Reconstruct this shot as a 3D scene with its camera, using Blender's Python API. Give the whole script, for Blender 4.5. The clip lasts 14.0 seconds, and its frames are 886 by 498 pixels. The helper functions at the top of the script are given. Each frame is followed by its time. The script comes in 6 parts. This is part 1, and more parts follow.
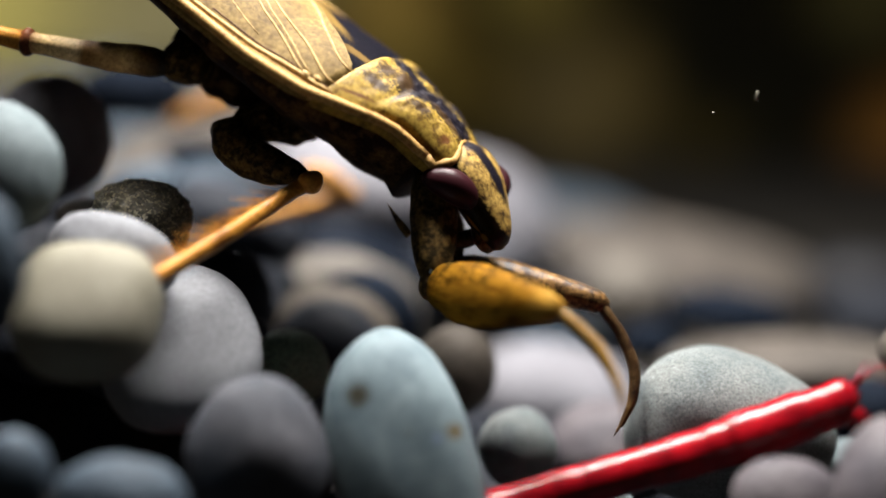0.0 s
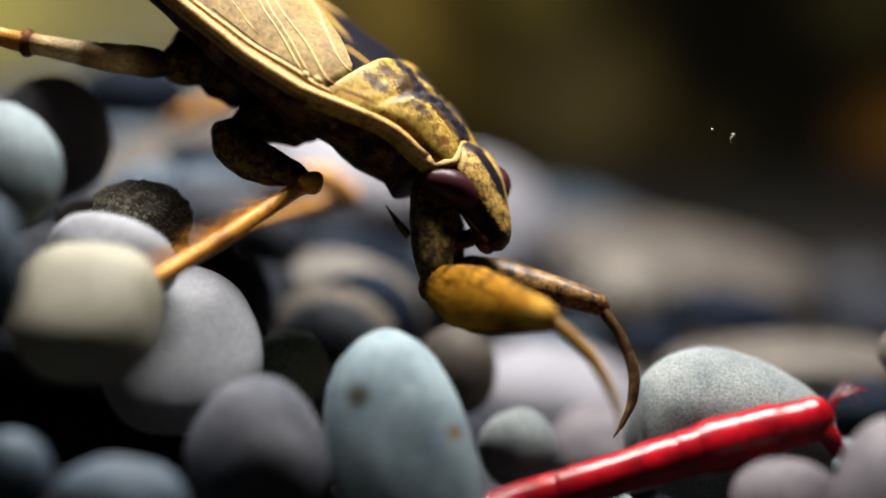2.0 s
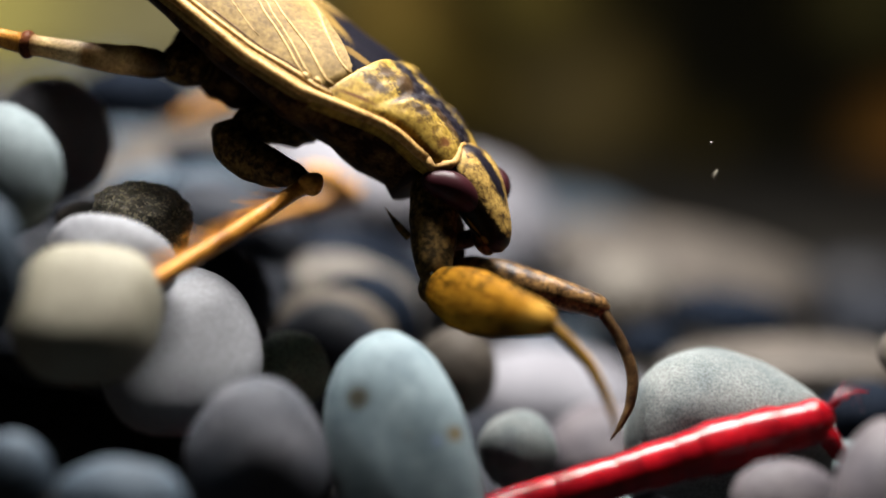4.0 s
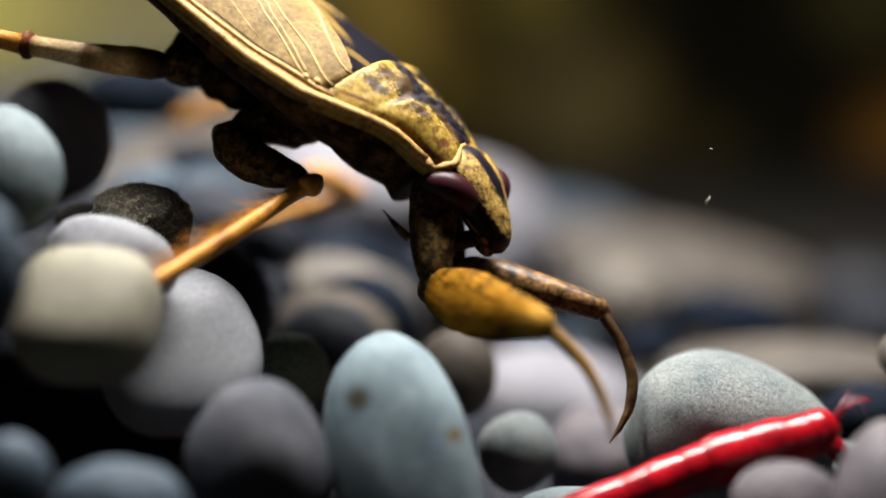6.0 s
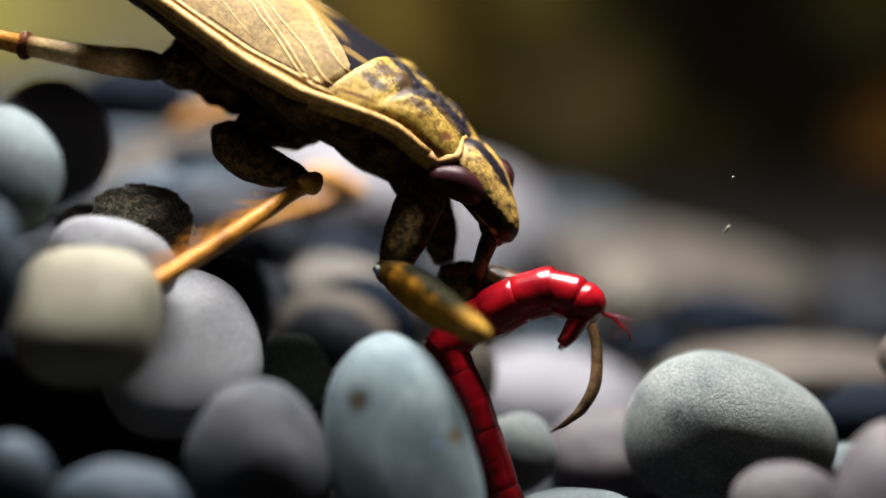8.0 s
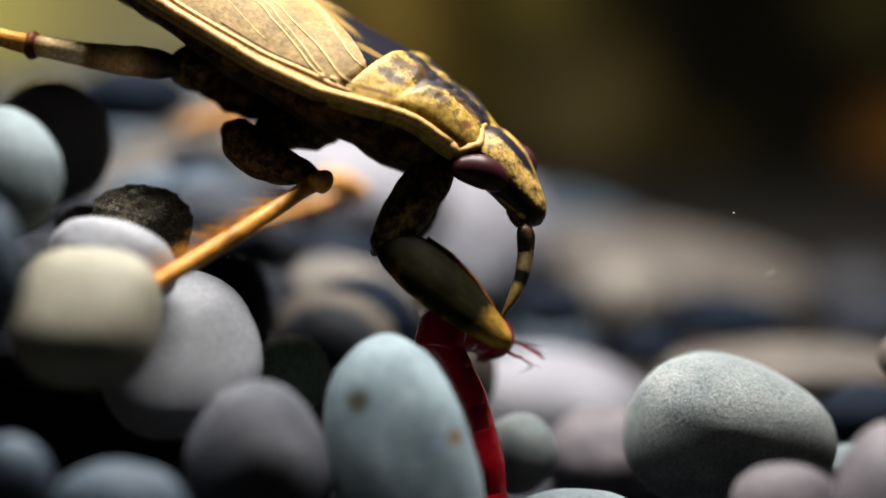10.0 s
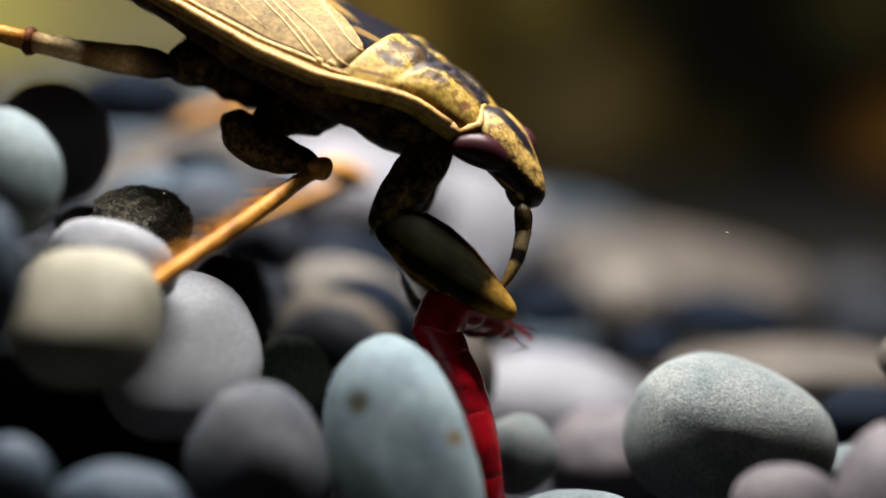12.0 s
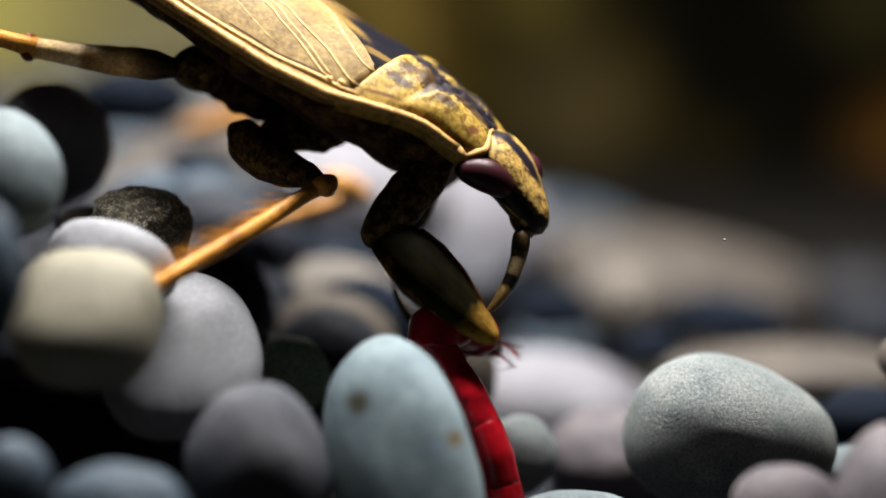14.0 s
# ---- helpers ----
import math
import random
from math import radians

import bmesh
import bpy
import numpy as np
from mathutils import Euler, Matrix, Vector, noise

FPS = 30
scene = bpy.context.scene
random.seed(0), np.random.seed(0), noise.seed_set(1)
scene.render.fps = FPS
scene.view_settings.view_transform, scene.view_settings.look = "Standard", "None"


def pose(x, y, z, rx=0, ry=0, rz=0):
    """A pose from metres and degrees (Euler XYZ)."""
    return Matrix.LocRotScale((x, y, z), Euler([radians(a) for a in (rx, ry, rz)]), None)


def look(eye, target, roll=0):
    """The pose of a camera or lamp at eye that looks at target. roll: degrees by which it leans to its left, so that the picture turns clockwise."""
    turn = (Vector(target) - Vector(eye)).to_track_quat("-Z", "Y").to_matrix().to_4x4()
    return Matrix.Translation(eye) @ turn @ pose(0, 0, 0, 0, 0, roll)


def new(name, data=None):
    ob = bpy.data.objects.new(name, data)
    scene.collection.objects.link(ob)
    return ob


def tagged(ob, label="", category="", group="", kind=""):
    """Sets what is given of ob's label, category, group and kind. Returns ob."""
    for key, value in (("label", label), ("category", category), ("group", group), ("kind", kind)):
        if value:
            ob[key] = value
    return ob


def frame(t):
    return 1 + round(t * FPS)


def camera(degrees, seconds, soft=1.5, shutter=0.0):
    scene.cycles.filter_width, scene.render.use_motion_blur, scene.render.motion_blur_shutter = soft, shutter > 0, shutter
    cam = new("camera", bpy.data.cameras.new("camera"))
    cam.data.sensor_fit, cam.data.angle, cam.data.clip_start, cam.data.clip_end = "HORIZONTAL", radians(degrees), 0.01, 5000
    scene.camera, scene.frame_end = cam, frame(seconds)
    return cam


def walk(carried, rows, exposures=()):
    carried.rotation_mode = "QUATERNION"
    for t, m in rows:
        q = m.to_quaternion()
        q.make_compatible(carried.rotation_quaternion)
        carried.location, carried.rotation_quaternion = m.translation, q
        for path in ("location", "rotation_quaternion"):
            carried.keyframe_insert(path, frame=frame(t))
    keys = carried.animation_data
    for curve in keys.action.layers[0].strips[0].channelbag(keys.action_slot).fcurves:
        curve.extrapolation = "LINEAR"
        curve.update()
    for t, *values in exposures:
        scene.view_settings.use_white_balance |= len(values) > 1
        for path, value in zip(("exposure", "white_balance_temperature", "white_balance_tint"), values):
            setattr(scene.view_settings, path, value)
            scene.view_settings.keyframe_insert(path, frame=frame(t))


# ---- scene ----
EYE = Vector((0, 0, 0.015))
VIEW_RIGHT, VIEW_UP, VIEW_BACK = Vector((1, 0, 0)), Vector((0.0000, 0.1392, 0.9903)), Vector((0.0000, -0.9903, 0.1392))
cam = camera(35, 14.0, soft=1.6, shutter=0.6)
cam.data.dof.use_dof = True
cam.data.dof.focus_distance = 0.0438
cam.data.dof.aperture_fstop = 17
# the tripod head creeps upwards by a quarter of a degree
walk(cam, [(t, pose(*EYE, 82 + up, 0, 0)) for t, up in
           [(0, 0.000), (3, 0.069), (5.5, 0.138), (8, 0.196), (11, 0.253), (14, 0.293)]])

# ---- light: two tubes of the tank's lamp overhead, an added back-wall fill, and a faint sky for the rest ----
world = bpy.data.worlds.new("world")
scene.world = world
world.use_nodes = True
sky = world.node_tree.nodes.new("ShaderNodeTexSky")
sky.sky_type, sky.sun_disc = "NISHITA", False
sky.sun_elevation, sky.sun_rotation = radians(50), radians(-70)
world.node_tree.nodes["Background"].inputs["Strength"].default_value = 0.005
world.node_tree.links.new(sky.outputs[0], world.node_tree.nodes["Background"].inputs["Color"])
# the third entry is an added fill lamp that brightens the back wall
for x, y, z, watts in ((0.0, 0.049, 0.070, 0.210), (0.0, 0.068, 0.070, 0.165), (-0.045, 0.160, 0.085, 0.045)):
    tube_or_fill = new("tube_and_wall_fill", bpy.data.lights.new("tube_and_wall_fill", "AREA"))
    tube_or_fill.data.shape, tube_or_fill.data.size, tube_or_fill.data.size_y = "RECTANGLE", 0.054, 0.0045
    tube_or_fill.data.energy, tube_or_fill.data.color = watts, (1.0, 0.965, 0.925)
    tube_or_fill.matrix_world = look((x, y, z), (x, y - 0.008, 0.0))

MM = 0.001


# ---- materials ----
def shader(name, rough=0.5, **sockets):
    m = bpy.data.materials.new(name)
    m.use_nodes = True
    b = m.node_tree.nodes["Principled BSDF"]
    b.inputs["Roughness"].default_value = rough
    for key, value in sockets.items():
        b.inputs[key.replace("_", " ")].default_value = value
    return m, m.node_tree.nodes, m.node_tree.links, b


def node(nodes, kind, **values):
    n = nodes.new("ShaderNode" + kind)
    for key, value in values.items():
        n.inputs[key].default_value = value
    return n


def ramp(nodes, stops):
    n = nodes.new("ShaderNodeValToRGB")
    while len(n.color_ramp.elements) < len(stops):
        n.color_ramp.elements.new(0.5)
    for e, (p, c) in zip(n.color_ramp.elements, stops):
        e.position, e.color = p, (*c, 1)
    return n


def coords(nodes, links, scatter=True):
    """Object coordinates in millimetres, shifted at random for each object."""
    tc = nodes.new("ShaderNodeTexCoord")
    mul = nodes.new("ShaderNodeVectorMath")
    mul.operation = "SCALE"
    mul.inputs["Scale"].default_value = 1000
    links.new(tc.outputs["Object"], mul.inputs[0])
    if not scatter:
        return mul.outputs[0]
    info, add = nodes.new("ShaderNodeObjectInfo"), nodes.new("ShaderNodeVectorMath")
    far = nodes.new("ShaderNodeMath")
    far.operation = "MULTIPLY"
    far.inputs[1].default_value = 60
    links.new(info.outputs["Random"], far.inputs[0])
    links.new(mul.outputs[0], add.inputs[0])
    links.new(far.outputs[0], add.inputs[1])
    return add.outputs[0]


def blend(nodes, links, fac, a, b, mode="MIX"):
    n = nodes.new("ShaderNodeMix")
    n.data_type, n.blend_type = "RGBA", mode
    for sock, v in ((n.inputs[0], fac), (n.inputs[6], a), (n.inputs[7], b)):
        if isinstance(v, (int, float)):
            sock.default_value = v
        elif isinstance(v, tuple):
            sock.default_value = (*v, 1)
        else:
            links.new(v, sock)
    return n.outputs[2]


def bump(nodes, links, b, height, strength, distance):
    n = node(nodes, "Bump", Strength=strength, Distance=distance)
    links.new(height, n.inputs["Height"])
    links.new(n.outputs[0], b.inputs["Normal"])


def stone(name, light, dark, rough=0.6, grain=0.55, relief=0.25, fine=12.0, deep=0.00006, crystals=None, stains=(), gloss=0.12):
    m, nodes, links, b = shader(name, rough, Specular_IOR_Level=gloss)
    co = coords(nodes, links)
    big = node(nodes, "TexNoise", Scale=0.45, Detail=4.0, Roughness=0.6)
    small = node(nodes, "TexNoise", Scale=fine, Detail=6.0, Roughness=0.78)
    for n in (big, small):
        links.new(co, n.inputs["Vector"])
    base = ramp(nodes, [(0.32, dark), (0.68, light)])
    links.new(big.outputs["Fac"], base.inputs[0])
    speck = ramp(nodes, [(0.3, (1 - grain,) * 3), (0.7, (1 + grain * 0.6,) * 3)])
    links.new(small.outputs["Fac"], speck.inputs[0])
    col = blend(nodes, links, 1.0, base.outputs[0], speck.outputs[0], "MULTIPLY")
    if crystals:
        cell = node(nodes, "TexVoronoi", Scale=fine * 2.6)
        links.new(co, cell.inputs["Vector"])
        pick = nodes.new("ShaderNodeSeparateColor")
        links.new(cell.outputs["Color"], pick.inputs[0])
        lit = ramp(nodes, [(0.72, (0, 0, 0)), (0.84, (1, 1, 1))])
        links.new(pick.outputs[0], lit.inputs[0])
        col = blend(nodes, links, lit.outputs[0], col, crystals)
    own = coords(nodes, links, False) if stains else None
    for x, z, r, tint in stains:
        sub, size = nodes.new("ShaderNodeVectorMath"), nodes.new("ShaderNodeVectorMath")
        flat = nodes.new("ShaderNodeVectorMath")
        flat.operation, sub.operation, size.operation = "MULTIPLY", "SUBTRACT", "LENGTH"
        flat.inputs[1].default_value, sub.inputs[1].default_value = (1, 0, 1), (x, 0, z)
        links.new(own, flat.inputs[0])
        links.new(flat.outputs[0], sub.inputs[0])
        links.new(sub.outputs[0], size.inputs[0])
        wob = nodes.new("ShaderNodeMath")
        wob.operation = "MULTIPLY_ADD"
        wob.inputs[1].default_value = 0.5 * r
        links.new(small.outputs["Fac"], wob.inputs[0])
        links.new(size.outputs["Value"], wob.inputs[2])
        edge = ramp(nodes, [(0.55 * r, (1, 1, 1)), (1.5 * r, (0, 0, 0))])
        edge.color_ramp.interpolation = "EASE"
        links.new(wob.outputs[0], edge.inputs[0])
        col = blend(nodes, links, edge.outputs[0], col, tint)
    links.new(col, b.inputs["Base Color"])
    bump(nodes, links, b, small.outputs["Fac"], relief, deep)
    return m


PALE = stone("pale_stone", (0.117, 0.144, 0.152), (0.0616, 0.0779, 0.0841), grain=0.5, relief=0.6, fine=9.0)
EGG = stone("speckled_grey_stone", (0.275, 0.29, 0.278), (0.125, 0.15, 0.156), grain=0.62, relief=1.0, fine=11.0, deep=0.00012)
WHITE = stone("spotted_white_stone", (0.168, 0.212, 0.229), (0.068, 0.096, 0.112), grain=0.3, relief=0.4, fine=6.0,
              stains=((-0.78, 2.46, 0.42, (0.022, 0.020, 0.012)), (1.62, 0.83, 0.27, (0.09, 0.07, 0.035)), (-0.78, -0.66, 0.26, (0.06, 0.06, 0.05)),
                      (1.1, 0.75, 0.16, (0.10, 0.13, 0.19)), (0.35, 1.1, 0.10, (0.09, 0.1, 0.1)), (0.3, -1.0, 0.20, (0.12, 0.13, 0.13))))
ICE = stone("bluish_white_stone", (0.106, 0.131, 0.139), (0.0691, 0.0883, 0.0947), grain=0.5, relief=0.6, fine=8.0)
PEARL = stone("pearl_stone", (0.201, 0.206, 0.22), (0.145, 0.147, 0.161), grain=0.35, relief=0.5, fine=7.0)
LILAC = stone("lilac_white_stone", (0.139, 0.136, 0.151), (0.0966, 0.0948, 0.107), grain=0.3)
CREAM = stone("cream_stone", (0.164, 0.153, 0.116), (0.119, 0.109, 0.0814), grain=0.3, relief=0.4, fine=8.0)
GREY = stone("grey_stone", (0.0503, 0.069, 0.0898), (0.0228, 0.0322, 0.0438))
MAUVE = stone("mauve_stone", (0.078, 0.078, 0.088), (0.022, 0.027, 0.036), grain=0.7, relief=0.6, fine=7.0)
ROSY = stone("rosy_mottled_stone", (0.0929, 0.081, 0.0861), (0.0454, 0.041, 0.0482), grain=0.5, fine=3.0)
TAN = stone("tan_stone", (0.0805, 0.0686, 0.058), (0.0419, 0.0365, 0.0323))
RING = stone("sandy_stone", (0.111, 0.0989, 0.0828), (0.0637, 0.0568, 0.0509))
BROWN = stone("brown_black_stone", (0.0594, 0.0502, 0.041), (0.0307, 0.0267, 0.0225), gloss=0.08)
SLATE = stone("slate_stone", (0.0219, 0.0219, 0.0245), (0.0116, 0.0118, 0.0134))
# DARK: colour of charcoal pebbles, also painted on the gap gravel as shade
DARK = stone("charcoal_and_gap_shade", (0.018, 0.0203, 0.0263), (0.0075, 0.009, 0.0128), gloss=0.08)
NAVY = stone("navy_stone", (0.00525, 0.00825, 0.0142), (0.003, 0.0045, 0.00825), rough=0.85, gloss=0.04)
BASALT = stone("basalt", (0.204, 0.176, 0.116), (0.0319, 0.0308, 0.025), rough=0.33, grain=0.9, relief=1.0, fine=6.0, deep=0.0007, crystals=(0.427, 0.37, 0.231), gloss=0.6)
GREEN = stone("green_black_stone", (0.161, 0.208, 0.146), (0.0649, 0.0875, 0.0649), grain=0.8, fine=10, relief=0.7, crystals=(0.194, 0.243, 0.161))


def chitin(name, light, dark, cover=0.5, rough=0.32, scale=1.6, grain=8.0, cheek=None, gloss=0.15, bands=None, lean_by=0.50, marks=()):
    """Mottled cuticle; a dark cheek below that height, colour bands along x, and marks: blots of
    (middle x, y, z, half length, half width, half height, turn in degrees, softness, ragged edge, colour)."""
    m, nodes, links, b = shader(name, rough, Specular_IOR_Level=gloss)
    co = coords(nodes, links, False)
    n1 = node(nodes, "TexNoise", Scale=scale, Detail=6.0, Roughness=0.65)
    n2 = node(nodes, "TexNoise", Scale=grain, Detail=4.0, Roughness=0.7)
    for n in (n1, n2):
        links.new(co, n.inputs["Vector"])
    r = ramp(nodes, [(cover - 0.09, dark), (cover + 0.02, tuple(0.6 * a + 0.4 * d for a, d in zip(light, dark))), (cover + 0.10, light)])
    sep = nodes.new("ShaderNodeSeparateXYZ")
    links.new(co, sep.inputs[0])
    links.new(n1.outputs["Fac"], r.inputs[0])
    g = ramp(nodes, [(0.33, (0.55, 0.48, 0.42)), (0.60, (1.1, 1.1, 1.1))])
    links.new(n2.outputs["Fac"], g.inputs[0])
    col = blend(nodes, links, 1.0, r.outputs[0], g.outputs[0], "MULTIPLY")
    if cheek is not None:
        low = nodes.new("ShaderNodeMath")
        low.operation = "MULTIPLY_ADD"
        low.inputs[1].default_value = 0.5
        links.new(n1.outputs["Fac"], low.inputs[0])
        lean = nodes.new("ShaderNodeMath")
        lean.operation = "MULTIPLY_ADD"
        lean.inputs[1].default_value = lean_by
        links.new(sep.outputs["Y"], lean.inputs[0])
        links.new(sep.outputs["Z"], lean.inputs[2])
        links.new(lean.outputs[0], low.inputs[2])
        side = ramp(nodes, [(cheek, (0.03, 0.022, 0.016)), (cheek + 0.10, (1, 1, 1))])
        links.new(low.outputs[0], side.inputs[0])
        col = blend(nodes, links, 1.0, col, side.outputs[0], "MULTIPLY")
    for mx, my, mz, rx, ry, rz, turn, soft, ragged, tint in marks:
        place = nodes.new("ShaderNodeMapping")
        place.vector_type = "TEXTURE"
        place.inputs["Location"].default_value, place.inputs["Rotation"].default_value, place.inputs["Scale"].default_value = (mx, my, mz), (0, 0, radians(turn)), (rx, ry, rz)
        links.new(co, place.inputs["Vector"])
        span, rag = nodes.new("ShaderNodeVectorMath"), nodes.new("ShaderNodeMath")
        span.operation, rag.operation = "LENGTH", "MULTIPLY_ADD"
        links.new(place.outputs[0], span.inputs[0])
        rag.inputs[1].default_value = ragged
        links.new(n2.outputs["Fac"], rag.inputs[0])
        links.new(span.outputs["Value"], rag.inputs[2])
        edge = nodes.new("ShaderNodeMapRange")
        edge.interpolation_type = "SMOOTHSTEP"
        for key, value in zip(("From Min", "From Max", "To Min", "To Max"), (1 + 0.5 * ragged - soft, 1 + 0.5 * ragged + soft, 1, 0)):
            edge.inputs[key].default_value = value
        links.new(rag.outputs[0], edge.inputs[0])
        col = blend(nodes, links, edge.outputs[0], col, tint)
    if bands:
        along = nodes.new("ShaderNodeMath")
        along.operation = "MULTIPLY_ADD"
        along.inputs[1].default_value = 0.25
        links.new(n1.outputs["Fac"], along.inputs[0])
        links.new(sep.outputs["X"], along.inputs[2])
        part_of = nodes.new("ShaderNodeMath")
        part_of.operation = "DIVIDE"
        part_of.inputs[1].default_value = bands[0]
        links.new(along.outputs[0], part_of.inputs[0])
        zone = ramp(nodes, bands[1])
        links.new(part_of.outputs[0], zone.inputs[0])
        col = blend(nodes, links, 1.0, zone.outputs[0], g.outputs[0], "MULTIPLY")
    links.new(col, b.inputs["Base Color"])
    bump(nodes, links, b, n2.outputs["Fac"], 0.35, 0.00005)
    return m


INK, UMBER, RUST = (0.00601, 0.00472, 0.00773), (0.0365, 0.0197, 0.00773), (0.0944, 0.0365, 0.00944)
GOLD = chitin("gold_cuticle", (0.281, 0.185, 0.0332), (0.0827, 0.0427, 0.00867), cover=0.41, scale=2.7, grain=9.0, rough=0.42, gloss=0.12, marks=(
    (2.15, -0.22, 0, 1.3, 0.72, 60, -4, 0.3, 1.5, INK), (1.22, -0.85, 0, 0.56, 1.25, 60, -26, 0.22, 1.3, INK), (0.12, -0.46, 0, 0.70, 0.62, 60, 10, 0.3, 1.8, INK), (0.75, -0.62, 0, 0.55, 0.5, 60, 30, 0.3, 1.8, INK), (1.75, -0.85, 0, 0.85, 0.42, 60, 12, 0.4, 2.2, INK),
    (0.45, 0.75, 0, 0.8, 0.5, 60, 0, 0.3, 1.6, INK), (1.7, 0.95, 0, 1.0, 0.35, 60, 0, 0.4, 2.0, INK), (0.32, -2.40, 0, 0.52, 0.17, 60, 14, 0.5, 1.8, UMBER), (0.05, -1.75, 0, 0.34, 0.42, 60, 0, 0.5, 2.2, UMBER), (0.55, -1.35, 0, 0.35, 0.5, 60, 20, 0.4, 2.4, UMBER),
    (0.44, -3.02, 0, 0.50, 0.05, 60, 31, 0.6, 0.6, RUST), (1.68, -1.72, 0, 0.45, 0.20, 60, 25, 0.6, 2.0, UMBER), (1.06, -1.92, 0, 0.09, 0.42, 60, 8, 0.4, 0.9, UMBER),
    (2.25, -2.19, 0, 1.0, 0.055, 60, 30, 0.6, 0.6, RUST), (2.35, -0.85, 0, 0.85, 0.22, 60, 8, 0.6, 2.4, UMBER), (2.9, -1.42, 0, 0.20, 0.16, 60, 20, 0.5, 1.4, RUST)))
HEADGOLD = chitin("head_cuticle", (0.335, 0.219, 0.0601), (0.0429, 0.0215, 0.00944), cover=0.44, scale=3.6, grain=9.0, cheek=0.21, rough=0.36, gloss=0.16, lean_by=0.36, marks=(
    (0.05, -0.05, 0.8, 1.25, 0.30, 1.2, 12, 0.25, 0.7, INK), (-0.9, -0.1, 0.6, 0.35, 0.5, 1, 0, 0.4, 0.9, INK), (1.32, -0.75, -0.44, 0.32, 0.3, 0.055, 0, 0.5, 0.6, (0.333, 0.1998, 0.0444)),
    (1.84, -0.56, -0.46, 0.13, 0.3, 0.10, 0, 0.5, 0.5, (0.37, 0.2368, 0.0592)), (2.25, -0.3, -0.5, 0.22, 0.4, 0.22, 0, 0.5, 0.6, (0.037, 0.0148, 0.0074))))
WING = chitin("wing_cuticle", (0.168, 0.111, 0.0332), (0.101, 0.0615, 0.0144), cover=0.46, scale=1.0, grain=6.5, rough=0.62, gloss=0.1)
VEIN = chitin("pale_vein", (0.406, 0.281, 0.115), (0.293, 0.176, 0.0548), cover=0.35, scale=1.2, rough=0.55, gloss=0.1)
GROOVE = chitin("rusty_seam", (0.0687, 0.0258, 0.00858), (0.0215, 0.00858, 0.00429), cover=0.45, scale=1.5, rough=0.6, gloss=0.08)
RIM = chitin("pale_rim", (0.402, 0.244, 0.0789), (0.201, 0.102, 0.022), cover=0.42, scale=1.5, rough=0.5, gloss=0.12)
SCUTE = chitin("scutellum_cuticle", (0.0118, 0.00946, 0.0142), (0.00212, 0.00189, 0.00472), cover=0.66, scale=6.0, grain=12.0, rough=0.7, gloss=0.02, marks=(
    (-0.85, -2.12, 0, 0.85, 0.13, 60, 6, 0.5, 1.4, (0.099, 0.0589, 0.0165)), (-2.9, -1.05, 0, 1.3, 0.22, 60, -28, 0.5, 1.2, (0.108, 0.066, 0.0165)), (-4.0, 0, 0, 0.9, 0.5, 60, 0, 0.5, 1.2, (0.0946, 0.0566, 0.0142)),
    (-2.0, 2.0, 0, 2.4, 0.25, 60, 28, 0.5, 1.0, (0.108, 0.0638, 0.0189))))
BELLY = chitin("belly_cuticle", (0.0905, 0.0526, 0.0181), (0.0168, 0.00779, 0.00537), cover=0.56, scale=1.3, rough=0.6, gloss=0.032)
LIMBDARK = chitin("dark_limb_cuticle", (0.125, 0.078, 0.026), (0.022, 0.0155, 0.0075), cover=0.53, scale=3.2, rough=0.55, gloss=0.036)
OCHRE = chitin("ochre_limb_cuticle", (0.172, 0.0944, 0.015), (0.0429, 0.0193, 0.00429), cover=0.46, scale=1.1)
MOTTLED = chitin("mottled_limb_cuticle", (0.193, 0.108, 0.039), (0.0186, 0.00899, 0.00346), cover=0.5, scale=3.2)
BANDED = chitin("banded_limb_cuticle", (0.468, 0.208, 0.0342), (0.153, 0.0522, 0.00798), cover=0.42, scale=1.3, gloss=0.12)
TAWNY = chitin("tawny_limb_cuticle", (0.402, 0.191, 0.0438), (0.186, 0.0773, 0.0155), cover=0.44, scale=1.0, rough=0.6, gloss=0.08)
HINDLEG = chitin("pale_banded_leg_cuticle", (0.505, 0.336, 0.135), (0.0505, 0.0252, 0.00838), scale=2.2, rough=0.45,
                 bands=(4.9, [(0.06, (0.0168, 0.0117, 0.0067)), (0.18, (0.135, 0.0713, 0.0218)), (0.30, (0.586, 0.385, 0.151)), (0.56, (0.252, 0.135, 0.042)), (0.62, (0.721, 0.553, 0.304)), (0.84, (0.67, 0.469, 0.201)), (0.93, (0.201, 0.0754, 0.0168)), (1.0, (0.553, 0.336, 0.101))]))
KNEE = chitin("red_brown_cuticle", (0.16, 0.05, 0.016), (0.06, 0.016, 0.006), cover=0.48, scale=2.2, rough=0.45, gloss=0.1)
CLAW = chitin("claw_cuticle", (0.0858, 0.0515, 0.0215), (0.015, 0.00773, 0.00601), cover=0.50, scale=0.9, grain=5.0)
ROSTRUM = chitin("dark_beak_cuticle", (0.0858, 0.0515, 0.0172), (0.00601, 0.00429, 0.00343), cover=0.58, scale=1.5, rough=0.35)
